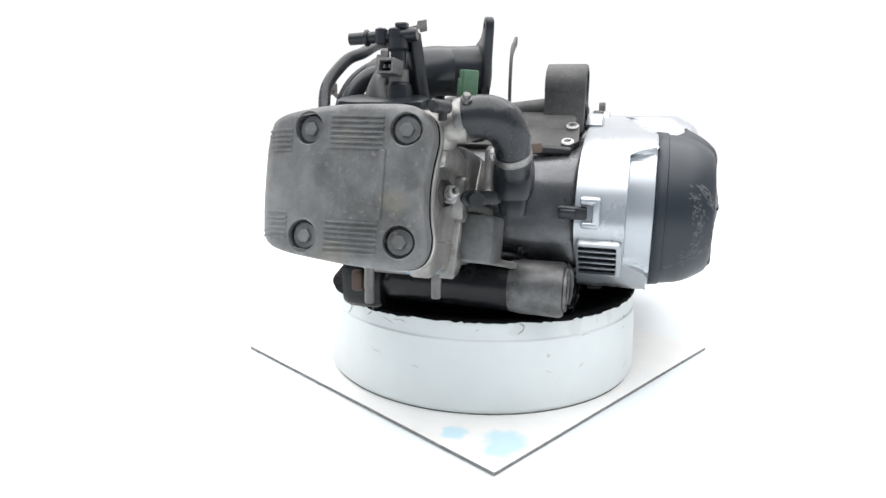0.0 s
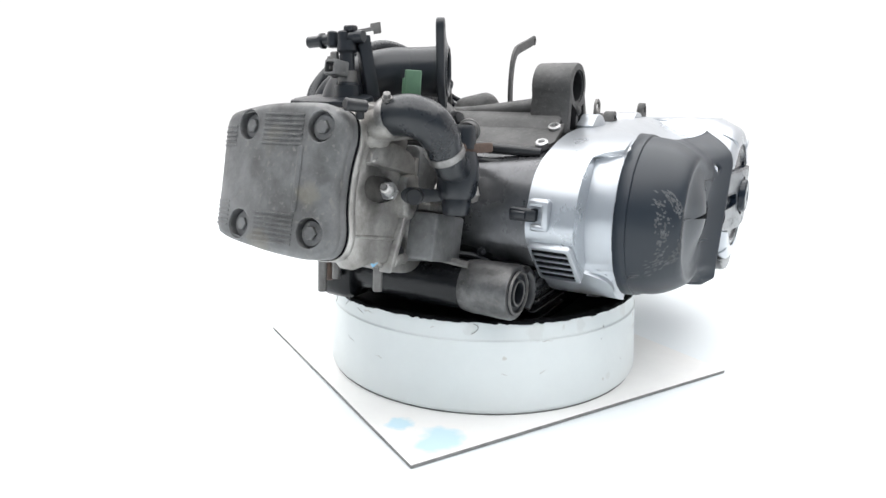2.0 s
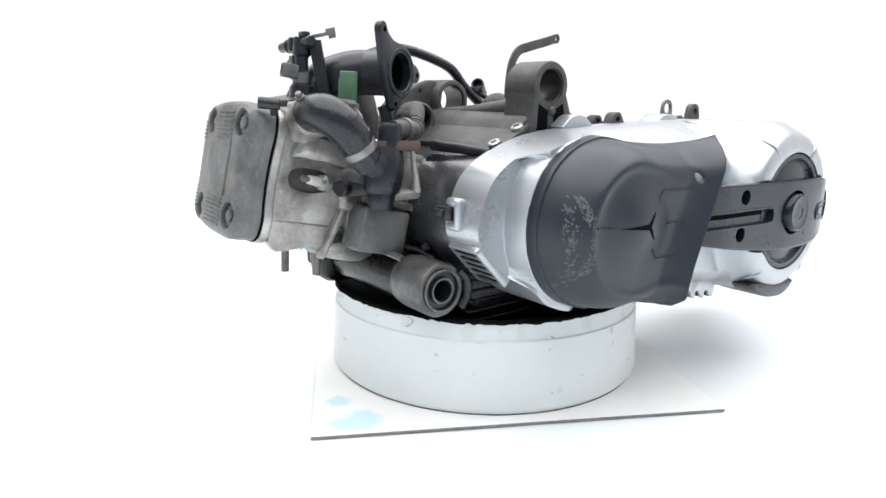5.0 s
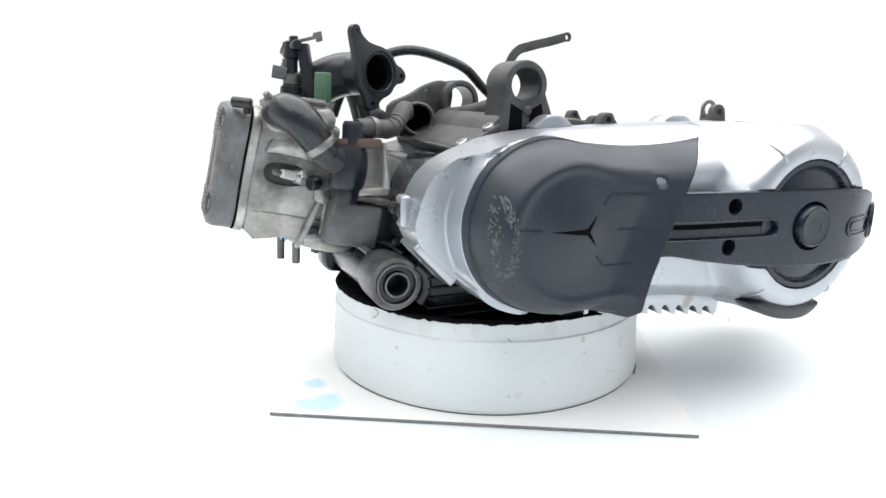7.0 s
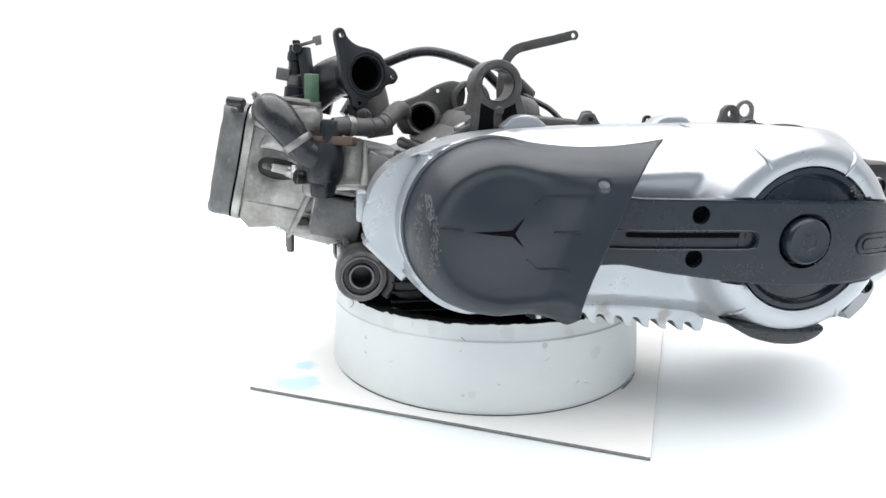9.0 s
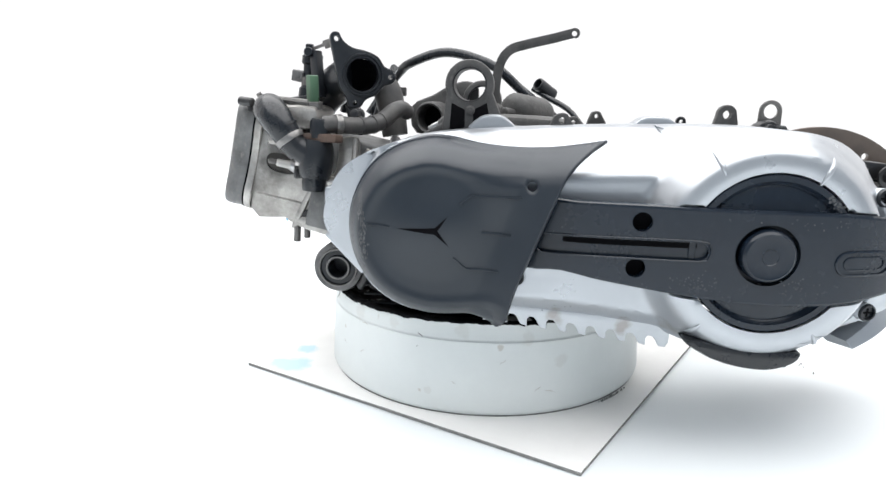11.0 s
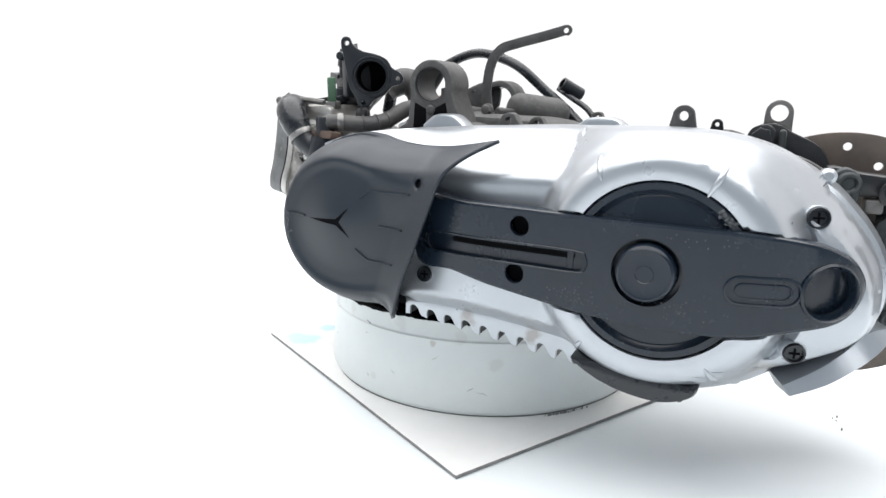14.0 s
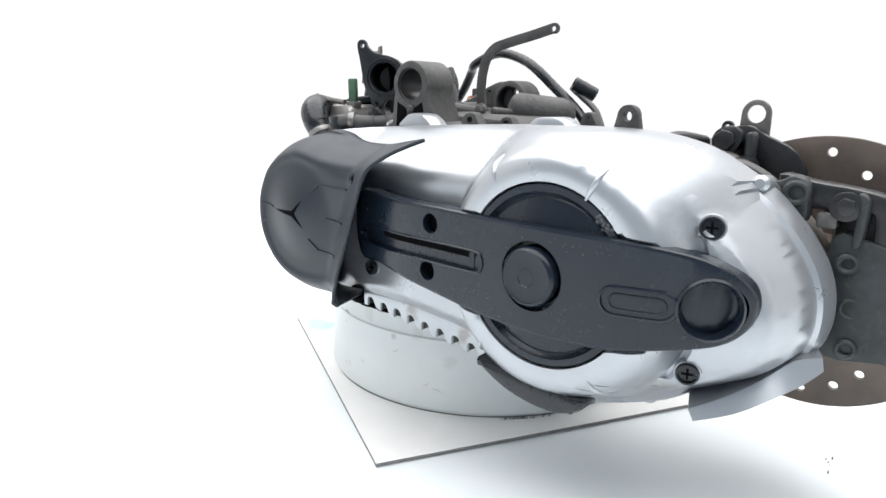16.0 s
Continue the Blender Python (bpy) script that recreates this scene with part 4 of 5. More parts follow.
lathe(b, [(0, 0), (0, 0.008), (0.003, 0.0135), (0.008, 0.0162), (0.052, 0.0162), (0.060, 0.0135), (0.064, 0.008), (0.064, 0)], facing((-0.008, 0.022, 0.2450), (-0.80, 0.58, -0.10)), 28)
part("starter_body", b, DUSTY, engine, "dusty grey starter motor body")
b = B()
cyl(b, (0.012, 0.016, 0.2425), (-0.82, 0.4, -0.08), 0.0045, 0.03, 14)
part("starter_shaft", b, DUSTY, engine)
b = B()
prism(b, smooth([(-0.02, 0.214), (0.0, 0.238), (0.03, 0.24), (0.08, 0.235), (0.1, 0.222), (0.09, 0.212)], 3), -0.03, 0.06, AX, 0.006)
part("rear_top_casting", b, DUSTY, engine)
for x, y, z, r in ((0.1023, 0.063, 0.2370, 0.0064), (0.07, 0.075, 0.2340, 0.006), (-0.01, 0.1047, 0.2385, 0.005)):
    b = B()
    prism(b, smooth([(y - r * 1.5, z - 0.012), (y - r, z + r * 0.4), (y - r * 0.3, z + r), (y + r * 0.6, z + r), (y + r * 1.1, z + r * 0.3), (y + r * 2.2, z - 0.012)], 3), x - 0.006, x + 0.004, AX, 0.001, [circle(y + 0.0005, z + r * 0.15, r * 0.42, 12)])
    part("lug", b, DUSTY, engine)

# bent lever
b = B()
lev = smooth([(0.011, 0.243), (0.0085, 0.262), (0.012, 0.285), (0.0205, 0.2975), (0.0345, 0.3025), (0.06, 0.3085), (0.079, 0.3135)], 5, False)
left, right = [], []
for i, q in enumerate(lev):
    d = (Vector(lev[min(i + 1, len(lev) - 1)]) - Vector(lev[max(i - 1, 0)])).normalized()
    s = Vector((-d.y, d.x)) * 0.0042
    left.append((q[0] + s.x, q[1] + s.y))
    right.append((q[0] - s.x, q[1] - s.y))
end = [(0.079 + 0.0046 * math.cos(radians(a)), 0.3130 + 0.0046 * math.sin(radians(a))) for a in (80, 50, 15, -20, -55, -85)]
prism(b, left + end + right[::-1], -0.0014, 0.0014, Matrix.Translation((0.0215, 0, 0)) @ Matrix(((1, -0.12, 0, 0), (0, 1, 0, 0), (0, 0, 1, 0), (0, 0, 0, 1))) @ AX, 0.0004, [circle(0.0785, 0.3128, 0.0024, 14)])
lever = part("lever", b, DUSTY, engine, "bent grey steel lever")
b = B()
hexhead(b, (0.0225, 0.0105, 0.2445), (1, 0, 0), 0.0042, 0.005)
part("lever_bolt", b, STEEL, lever)

# ---- cable and its plug ----
b = B()
tube(b, [(-0.104, -0.135, 0.236), (-0.110, -0.118, 0.262), (-0.101, -0.098, 0.284), (-0.0905, -0.0853, 0.2915), (-0.0865, -0.06, 0.3005), (-0.082, -0.0385, 0.3015), (-0.076, -0.012, 0.2945), (-0.0695, 0.010, 0.284), (-0.072, 0.032, 0.265), (-0.070, 0.056, 0.246), (-0.06, 0.078, 0.228)], 0.0050, 14, 6)
part("cable", b, RUBBER, engine, "black sheathed cable")
b = B()
tube(b, [(-0.080, 0.046, 0.2655), (-0.074, 0.062, 0.256), (-0.062, 0.083, 0.244), (-0.05, 0.098, 0.226)], 0.003, 10, 5)
part("cable", b, RUBBER, engine)
b = B()
pipe(b, (-0.088, 0.068, 0.2585), (0.5, -0.62, 0.42), 0.0050, 0.0070, 0.025, 20, 0.0008, 0.018)
part("plug", b, BLACKPL, engine, "black cable plug")

# ---- rear brackets, brake disc ----
b = B()
R0 = 0.0935
prism(b, circle(0.30, 0.1395, R0, 96), 0.017, 0.0215, AX, 0.0006,
      [circle(0.30 + r * math.cos(radians(a)), 0.1395 + r * math.sin(radians(a)), 0.0031, 12) for k in range(12) for a, r in ((90 + 45 * k, 0.083), (104.7 + 45 * k, 0.0785), (118 + 45 * k, 0.0725)) if k < 8] + [circle(0.30, 0.1395, 0.052, 48)])
disc = part("brake_disc", b, DISC, engine, "browned steel brake disc with round holes")
b = B()
lathe(b, [(0.012, 0.0), (0.012, 0.062), (0.0165, 0.064), (0.0225, 0.064), (0.024, 0.060), (0.024, 0.03), (0.05, 0.026), (0.05, 0)], Matrix.Translation((0, 0.30, 0.1395)) @ AX, 48)
part("disc_carrier", b, DISC, disc)
for k in range(5):
    b = B()
    a0 = radians(72 * k + 60)
    hexhead(b, (0.0235, 0.30 + 0.057 * math.cos(a0), 0.1395 + 0.057 * math.sin(a0)), (1, 0, 0), 0.004, 0.0045)
    part("disc_bolt", b, STEEL, disc)


def eyelet(name, x, y, z, r, hole, foot, material, thick=0.005, wide=1.25, label=""):
    b = B()
    top = [(y + r * math.cos(radians(a)), z + r * math.sin(radians(a))) for a in range(0, 181, 15)]
    prism(b, [(y + r * wide, foot)] + top + [(y - r * wide * 1.1, foot)], x - thick / 2, x + thick / 2, AX, 0.0008, [circle(y, z, hole, 18)])
    return part(name, b, material, engine, label)


eyelet("eyelet", 0.0977, 0.192, 0.2440, 0.0075, 0.0034, 0.228, DUSTY, 0.007, 1.4, "grey cast eyelet")
eyelet("eyelet", 0.0265, 0.252, 0.2460, 0.0098, 0.0062, 0.226, STEEL, 0.003, 1.0, "plain steel eyelet")
eyelet("eyelet", -0.0769, 0.2013, 0.2333, 0.0050, 0.002, 0.212, DARKCAST, 0.005, 1.8)
b = B()
prism(b, smooth([(0.185, 0.205), (0.19, 0.2225), (0.215, 0.2235), (0.245, 0.219), (0.25, 0.2)], 3), -0.086, 0.04, AX, 0.004)
part("rear_cross_casting", b, DARKCAST, engine)
b = B()
prism(b, smooth([(0.236, 0.215), (0.236, 0.234), (0.25, 0.2385), (0.263, 0.232), (0.282, 0.222), (0.29, 0.205), (0.285, 0.19), (0.262, 0.195)], 3), 0.030, 0.036, AX, 0.0015)
part("bracket_plate", b, DARKCAST, engine, "dark grey bracket plate")
b = B()
hexhead(b, (0.052, 0.2415, 0.2285), (1, 0.1, 0.1), 0.007, 0.009, 1.3)
cyl(b, (0.03, 0.2415, 0.2285), (1, 0.1, 0.1), 0.008, 0.023, 18)
part("bracket_bolt", b, DARKCAST, engine)
b = B()
tube(b, [(0.095, 0.216, 0.2265), (0.080, 0.219, 0.2295), (0.055, 0.228, 0.2265)], [0.004, 0.0055, 0.005], 12, 4)
part("cast_nose", b, DARKCAST, engine)
b = B()
box(b, 0.04, 0.09, 0.235, 0.262, 0.206, 0.2185, 0.004)
part("bracket_block", b, DARKCAST, engine)
b = B()
box(b, 0.038, 0.052, 0.2535, 0.2585, 0.206, 0.2345, 0.0018)
part("spacer_strip", b, CALIPER, engine)
b = B()
prism(b, smooth([(0.254, 0.2120), (0.2595, 0.2192), (0.268, 0.2185), (0.280, 0.2125), (0.2885, 0.2055), (0.289, 0.2015), (0.27, 0.205)], 3), 0.086, 0.0995, AX, 0.0015)
part("guard_fin", b, DUSTY, engine)
b = B()
prism(b, smooth([(0.283, 0.205), (0.289, 0.2095), (0.2955, 0.2125), (0.303, 0.2085), (0.3045, 0.199), (0.3035, 0.186), (0.296, 0.186)], 3), 0.080, 0.0945, AX, 0.002)
part("boss_plate", b, CALIPER, engine)
b = B()
box(b, 0.066, 0.090, 0.3085, 0.3195, 0.1830, 0.1920, 0.0012)
part("bright_block", b, STEEL, engine)
b = B()
prism(b, smooth([(0.3285, 0.2045), (0.3325, 0.2035), (0.3345, 0.198), (0.333, 0.1760), (0.3285, 0.1760), (0.3295, 0.196)], 3), 0.078, 0.0935, AX, 0.0015)
part("spacer_strip", b, CALIPER, engine)
# caliper bracket behind the tail
for x, y, z, ro, ri, h, m_ in ((0.083, 0.2955, 0.2025, 0.0078, 0.0040, 0.0145, CALIPER), (0.083, 0.3263, 0.1640, 0.0062, 0.0030, 0.009, CALIPER), (0.083, 0.3316, 0.1135, 0.0062, 0.0030, 0.009, CALIPER), (0.082, 0.3311, 0.1376, 0.0068, 0.0040, 0.0075, CALIPER)):
    b = B()
    pipe(b, (x, y, z), (1, 0.15, 0), ri, ro, h, 22, 0.0012, 0.004)
    part("bracket_boss", b, m_, engine)
    # Black plug paints the shade in the boss hole.
    b = B()
    cyl(b, (x + 0.002, y, z), (1, 0.15, 0), ri, 0.003, 14)
    part("bracket_bore", b, DEEP, engine)
b = B()
hexhead(b, (0.0925, 0.3232, 0.1970), (1, 0.15, 0), 0.0056, 0.006, 1.5)
part("hex_bolt", b, DARKCAST, engine)
b = B()
prism(b, smooth([(0.318, 0.178), (0.336, 0.178), (0.352, 0.172), (0.375, 0.155), (0.388, 0.13), (0.38, 0.108), (0.35, 0.108), (0.322, 0.106), (0.314, 0.13)], 3), 0.078, 0.089, AX, 0.002)
part("caliper_bracket", b, CALIPER, engine, "dark grey caliper bracket")
b = B()
prism(b, smooth([(0.285, 0.212), (0.305, 0.209), (0.33, 0.206), (0.345, 0.2), (0.347, 0.178), (0.338, 0.172), (0.336, 0.193), (0.32, 0.194), (0.295, 0.194)], 3), 0.070, 0.086, AX, 0.002)
part("bracket_arm", b, DARKCAST, engine)
b = B()
box(b, 0.03, 0.08, 0.315, 0.385, 0.11, 0.2, 0.008)
part("brake_caliper", b, DARKCAST, engine, "dark grey brake caliper")

# ---- cylinder head: its own leaning frame ----
C0 = Vector((-0.02, -0.245, 0.2))
HW = Vector((0, -0.975, 0.22))
HM = facing(C0, HW, (0, 0, 1))          # outline (x, up), depth outwards
HS = facing(C0 + Vector((0.02, 0, 0)), (1, 0, 0), (0, 0.22, 0.975))  # outline (inwards, up), depth x
VC = smooth([(-0.070, 0.0425), (-0.035, 0.0495), (0.005, 0.0515), (0.026, 0.0505), (0.0370, 0.0440), (0.0402, 0.031), (0.0380, 0.016), (0.0366, 0), (0.0375, -0.018), (0.0402, -0.034), (0.0370, -0.0465), (0.026, -0.0525),
             (0, -0.0525), (-0.03, -0.050), (-0.060, -0.0462), (-0.0785, -0.039), (-0.086, -0.02), (-0.0875, 0), (-0.086, 0.02), (-0.0800, 0.034)], 4)
pockets = [(-0.0425, 0.0345), (0.0245, 0.0350), (-0.0425, -0.0350), (0.0245, -0.0350)]


def bent(b):
    inv = HM.inverted()
    for u in (-0.083, -0.078, -0.073, -0.067, -0.061, -0.055, -0.049, -0.043, -0.037, -0.030, -0.02, 0.024, 0.029, 0.034):
        bmesh.ops.bisect_plane(b, geom=b.verts[:] + b.edges[:] + b.faces[:], plane_co=HM @ Vector((u, 0, 0)), plane_no=HM.to_3x3() @ Vector((1, 0, 0)))
    for v_ in b.verts:
        q = inv @ v_.co
        q.z -= 0.10 * max(0, -0.02 - q.x) + 24 * max(0, -0.058 - q.x) ** 2
        k = max(0, q.x - 0.024)
        q.z -= 18 * k * k if q.z > -0.006 else 0
        v_.co = HM @ q
    return b


HF = HM @ Matrix.Translation((0, 0, 0.0035))   # face of the cover
b = B()
prism(b, VC, -0.0165, 0.0030, HF, 0.0052, [circle(u, v_, 0.0104, 24) for u, v_ in pockets])
prism(b, inset(VC if area(VC) > 0 else VC[::-1], 0.0002), -0.0148, -0.0060, HM, 0.0008)
valve_cover = part("valve_cover", bent(b), GREYMETAL, engine, "oxidised dark grey valve cover", 50)
for u, v_ in pockets:
    b = B()
    f = HF @ Matrix.Translation((u, v_, -0.0020 if u > 0 else -0.0030))
    lathe(b, [(-0.006, 0), (-0.006, 0.0104), (-0.004, 0.0104), (-0.0005, 0.0098), (0.0, 0.0088), (0.0016, 0.0082), (0.0016, 0)], f, 28)
    prism(b, circle(0, 0, 0.0050, 6), 0.001, 0.0040, f, 0.0009)
    part("cover_bolt", bent(b), GREYMETAL, valve_cover)
    b = B()
    lathe(b, [(-0.0008, 0.0102), (0.0006, 0.0106), (0.0008, 0.0110), (0.0005, 0.0115), (-0.001, 0.0120)], HF @ Matrix.Translation((u, v_, 0.0024)), 32)
    part("pocket_rim", bent(b), GREYMETAL, valve_cover)
for v0, v1, us in ((0.0225, 0.0435, (-0.026, 0.010)), (-0.0445, -0.0225, (-0.026, 0.010)), (0.020, 0.035, (-0.0775, -0.055)), (-0.037, -0.020, (-0.0775, -0.055))):
    k = 0
    while v0 + k * 0.0033 < v1:
        b = B()
        vv = v0 + k * 0.0033
        for s in range(3):
            u0 = us[0] + (us[1] - us[0]) * s / 3
            u1 = us[0] + (us[1] - us[0]) * (s + 1) / 3
            prism(b, rrect(u0, vv - 0.0008 + random.uniform(-0.0001, 0.0001), u1 + 0.0003, vv + 0.0008, 0.0004, 2), 0.001, 0.0036 + random.uniform(0, 0.0005), HF, 0.0004)
        part("cooling_rib", bent(b), GREYMETAL, valve_cover)
        k += 1
b = B()
prism(b, rrect(0.0075, -0.0225, 0.0125, 0.0225, 0.0024, 4), 0.0, 0.0042, HF, 0.0014)
part("cover_bead", bent(b), GREYMETAL, valve_cover)
b = B()
prism(b, inset(VC if area(VC) > 0 else VC[::-1], -0.0003), -0.0162, -0.0145, HM, 0.0004)
part("gasket", bent(b), DEEP, engine, "black cover gasket")
b = B()
prism(b, inset(VC if area(VC) > 0 else VC[::-1], -0.0010), -0.0235, -0.0162, HM, 0.0012)
head_ = part("cylinder_head", bent(b), CAST, engine, "stained cast aluminium cylinder head")
b = B()
prism(b, smooth([(-0.07, 0.04), (-0.03, 0.046), (0.0, 0.05), (0.02, 0.0495), (0.028, 0.044), (0.026, 0.02), (0.024, -0.02), (0.027, -0.045), (0.018, -0.052), (-0.03, -0.052), (-0.066, -0.045), (-0.074, -0.02), (-0.074, 0.02)], 4), -0.092, -0.022, HM, 0.002)
part("head_block", b, CAST, head_)
b = B()
prism(b, smooth([(0.024, 0.044), (0.05, 0.030), (0.078, 0.026), (0.09, 0.018), (0.09, -0.048), (0.06, -0.0515), (0.024, -0.0505)], 3), 0.0, 0.0165, HS, 0.003, [smooth([(0.032, 0.002), (0.036, 0.0085), (0.047, 0.0105), (0.062, 0.0095), (0.068, 0.003), (0.066, -0.005), (0.050, -0.0085), (0.036, -0.006)], 4)])
part("head_side", b, CAST, head_)
# Well is nearly filled; its depth is shaded by colour.
b = B()
prism(b, rrect(0.020, -0.014, 0.071, 0.015, 0.005), -0.001, 0.0138, HS, 0.001)
part("plug_well", b, WELLSHADE, head_)
b = B()
prism(b, smooth([(0.030, 0.0175), (0.038, 0.034), (0.060, 0.0365), (0.082, 0.032), (0.089, 0.022), (0.088, 0.0135), (0.07, 0.0160), (0.042, 0.0165)], 4), 0.004, 0.0215, HS, 0.005)
part("water_jacket", b, CAST, head_)
b = B()
prism(b, smooth([(0.074, 0.0135), (0.09, 0.0135), (0.091, -0.014), (0.076, -0.015)], 3), 0.006, 0.024, HS, 0.003)
part("plug_lug", b, CAST, head_)
b = B()
box(b, -0.055, 0.022, -0.185, -0.165, 0.13, 0.139, 0.003)
part("head_foot", b, CAST, head_)
b = B()
prism(b, smooth([(0.06, -0.049), (0.07, -0.057), (0.1, -0.06), (0.116, -0.057), (0.12, -0.048)], 3), -0.05, 0.014, HS, 0.003)
part("base_flange", b, CAST, head_)
b = B()
tube(b, [(0.030, -0.2025, 0.241), (0.018, -0.200, 0.236), (0.002, -0.194, 0.226)], [0.0118, 0.0145, 0.018], 22, 5)
part("outlet_neck", b, CAST, head_)
b = B()
tube(b, [tuple(HS @ Vector(q)) for q in ((0.026, -0.034, 0.0155), (0.055, -0.0335, 0.017), (0.088, -0.0335, 0.0165))], 0.0014, 8, 5)
part("cast_seam", b, CAST, head_)
b = B()
prism(b, smooth([(0.0695, -0.054), (0.0745, -0.054), (0.0860, -0.012), (0.0925, 0.012), (0.0900, 0.016), (0.0820, -0.008)], 3), 0.010, 0.0215, HS, 0.0012)
part("base_rim", b, CAST, head_)
# spark plug
b = B()
pw = HS.to_3x3() @ Vector((-0.85, 0.05, 0.42))
pb = HS @ Vector((0.0670, 0.0010, 0.0135))
lathe(b, [(0.010, 0), (0.010, 0.0042), (0.024, 0.0036), (0.025, 0.0024), (0.025, 0)], facing(pb, pw), 16)
spark = part("spark_plug", b, PORCELAIN, engine, "spark plug with white porcelain")
b = B()
prism(b, circle(0, 0, 0.0072, 6), 0.0, 0.0085, facing(pb, pw), 0.0008)
lathe(b, [(0.0085, 0), (0.0085, 0.006), (0.012, 0.0048), (0.012, 0)], facing(pb, pw), 16)
part("plug_hex", b, ZINC, spark)
b = B()
lathe(b, [(0.024, 0), (0.024, 0.0018), (0.028, 0.0026), (0.031, 0.0026), (0.033, 0.0016), (0.033, 0)], facing(pb, pw), 12)
part("plug_tip", b, STEEL, spark)
# seams and small marks on the head
b = B()
prism(b, [(0.0865, -0.052), (0.0915, -0.052), (0.0915, 0.03), (0.0865, 0.03)], 0.0, 0.0205, HS, 0.001)
part("head_flange", b, CAST, head_)
for u, v_ in ((0.082, -0.043), (0.094, -0.036)):
    b = B()
    cyl(b, HS @ Vector((u, v_, 0.012)), HS.to_3x3() @ Vector((0, 0, 1)), 0.005, 0.008, 14, 0.001)
    part("head_bolt", b, DARKCAST, head_)
# cylinder
b = B()
prism(b, rrect(-0.055, -0.05, 0.042, 0.04, 0.008), -0.155, -0.09, HM, 0.003)
cylinder = part("cylinder_block", b, GREYMETAL, engine, "grey cylinder block")
b = B()
prism(b, rrect(0.088, -0.047, 0.132, -0.0105, 0.003), 0.012, 0.044, HS, 0.002)
part("side_cover", b, GREYMETAL, cylinder, "smooth grey side cover")
b = B()
prism(b, [(0.105, -0.006), (0.148, -0.006), (0.152, 0.032), (0.128, 0.036), (0.112, 0.004)], 0.005, 0.024, HS, 0.003)
prism(b, rrect(0.096, -0.0095, 0.15, -0.003, 0.002), 0.008, 0.032, HS, 0.0015)
part("cylinder_flange", b, CAST, cylinder)
b = B()
tube(b, [(0.036, -0.125, 0.132), (0.05, -0.115, 0.13), (0.062, -0.108, 0.124)], 0.0022, 8, 4)
hexhead(b, (0.056, -0.112, 0.1335), (0.8, -0.5, 0), 0.0026, 0.004)
part("bracket_wire", b, DARKCAST, cylinder)
# studs below the head
for x, y, z0, z1 in ((-0.0424, -0.1935, 0.104, 0.14), (0.008, -0.1885, 0.111, 0.14), (-0.058, -0.158, 0.104, 0.135)):
    b = B()
    cyl(b, (x, y, z0), (0, 0.05, 1), 0.0036, z1 - z0, 14, 0.0006)
    lathe(b, [(0, 0.006), (0.004, 0.006), (0.0045, 0.0055), (0.0045, 0)], facing((x, y + 0.001, z1 - 0.008), (0, 0.05, 1)), 14)
    part("stud", b, STEEL, engine, "dull steel stud")
b = B()
box(b, -0.074, -0.064, -0.158, -0.150, 0.100, 0.118, 0.003)
part("rusty_bracket", b, RUST, engine, "rusty steel bracket")
for k in range(5):
    b = B()
    x = -0.018 + 0.006 * k
    prism(b, [(0, 0), (0.006, -0.001), (0.008, -0.005), (0.004, -0.007 - random.uniform(0, 0.002)), (0.001, -0.004)], 0, 0.001, facing((x, -0.197 - 0.002 * (k % 2), 0.1400), (0.2 * (k - 2), -1, 0.2)), 0.0002)
    part("paper_scrap", b, BLUE, engine, "scrap of pale blue paper")
# bolts on top of the head
b = B()
cyl(b, (0.0190, -0.2360, 0.2500), (0.37, 0.92, -0.10), 0.0043, 0.016, 18, 0.001)
cyl(b, (0.0225, -0.2250, 0.240), (0, 0, 1), 0.003, 0.008, 14, 0.001)
part("head_bolt", b, DARKCAST, head_)
b = B()
prism(b, smooth([(-0.002, -0.004), (0.022, -0.006), (0.026, 0.004), (0.018, 0.010), (0.004, 0.010)], 3), -0.006, 0.004, facing((0.012, -0.205, 0.247), (0.1, -0.1, 1), (0, 1, 0.1)), 0.002)
part("head_top", b, CAST, head_)
b = B()
box(b, -0.03, 0.036, -0.214, -0.155, 0.225, 0.2465, 0.006)
part("head_shoulder", b, CAST, head_)
b = B()
hexhead(b, (0.0335, -0.2095, 0.2535), (0.3, -0.5, 0.8), 0.0027, 0.0045)
tube(b, [(0.034, -0.209, 0.2525), (0.037, -0.19, 0.2515), (0.034, -0.165, 0.249)], 0.003, 8, 4)
part("wire_clip", b, STEEL, head_)

# ---- coolant elbow, thermostat, hoses ----
b = B()
tube(b, [(0.024, -0.2005, 0.2395), (0.034, -0.2005, 0.2420), (0.0455, -0.1975, 0.2425), (0.0550, -0.1905, 0.2375), (0.0590, -0.1830, 0.2285), (0.0592, -0.1770, 0.2195), (0.0588, -0.1715, 0.2120), (0.058, -0.166, 0.206)], [0.0125, 0.0138, 0.0146, 0.0146, 0.0138, 0.0127, 0.0121, 0.0118], 26, 6)
elbow = part("coolant_elbow", b, RUBBER, engine, "black rubber coolant elbow")
for k in range(1):
    b = B()
    c = Vector((0.0591, -0.1795 + 0.0028 * k, 0.2262 - 0.0040 * k))
    lathe(b, [(-0.0008, 0.0120), (-0.0004, 0.0130), (0.0004, 0.0130), (0.0008, 0.0120)], facing(c, (0, 0.57, -0.82)), 28)
    part("hose_ridge", b, RUBBER, elbow)


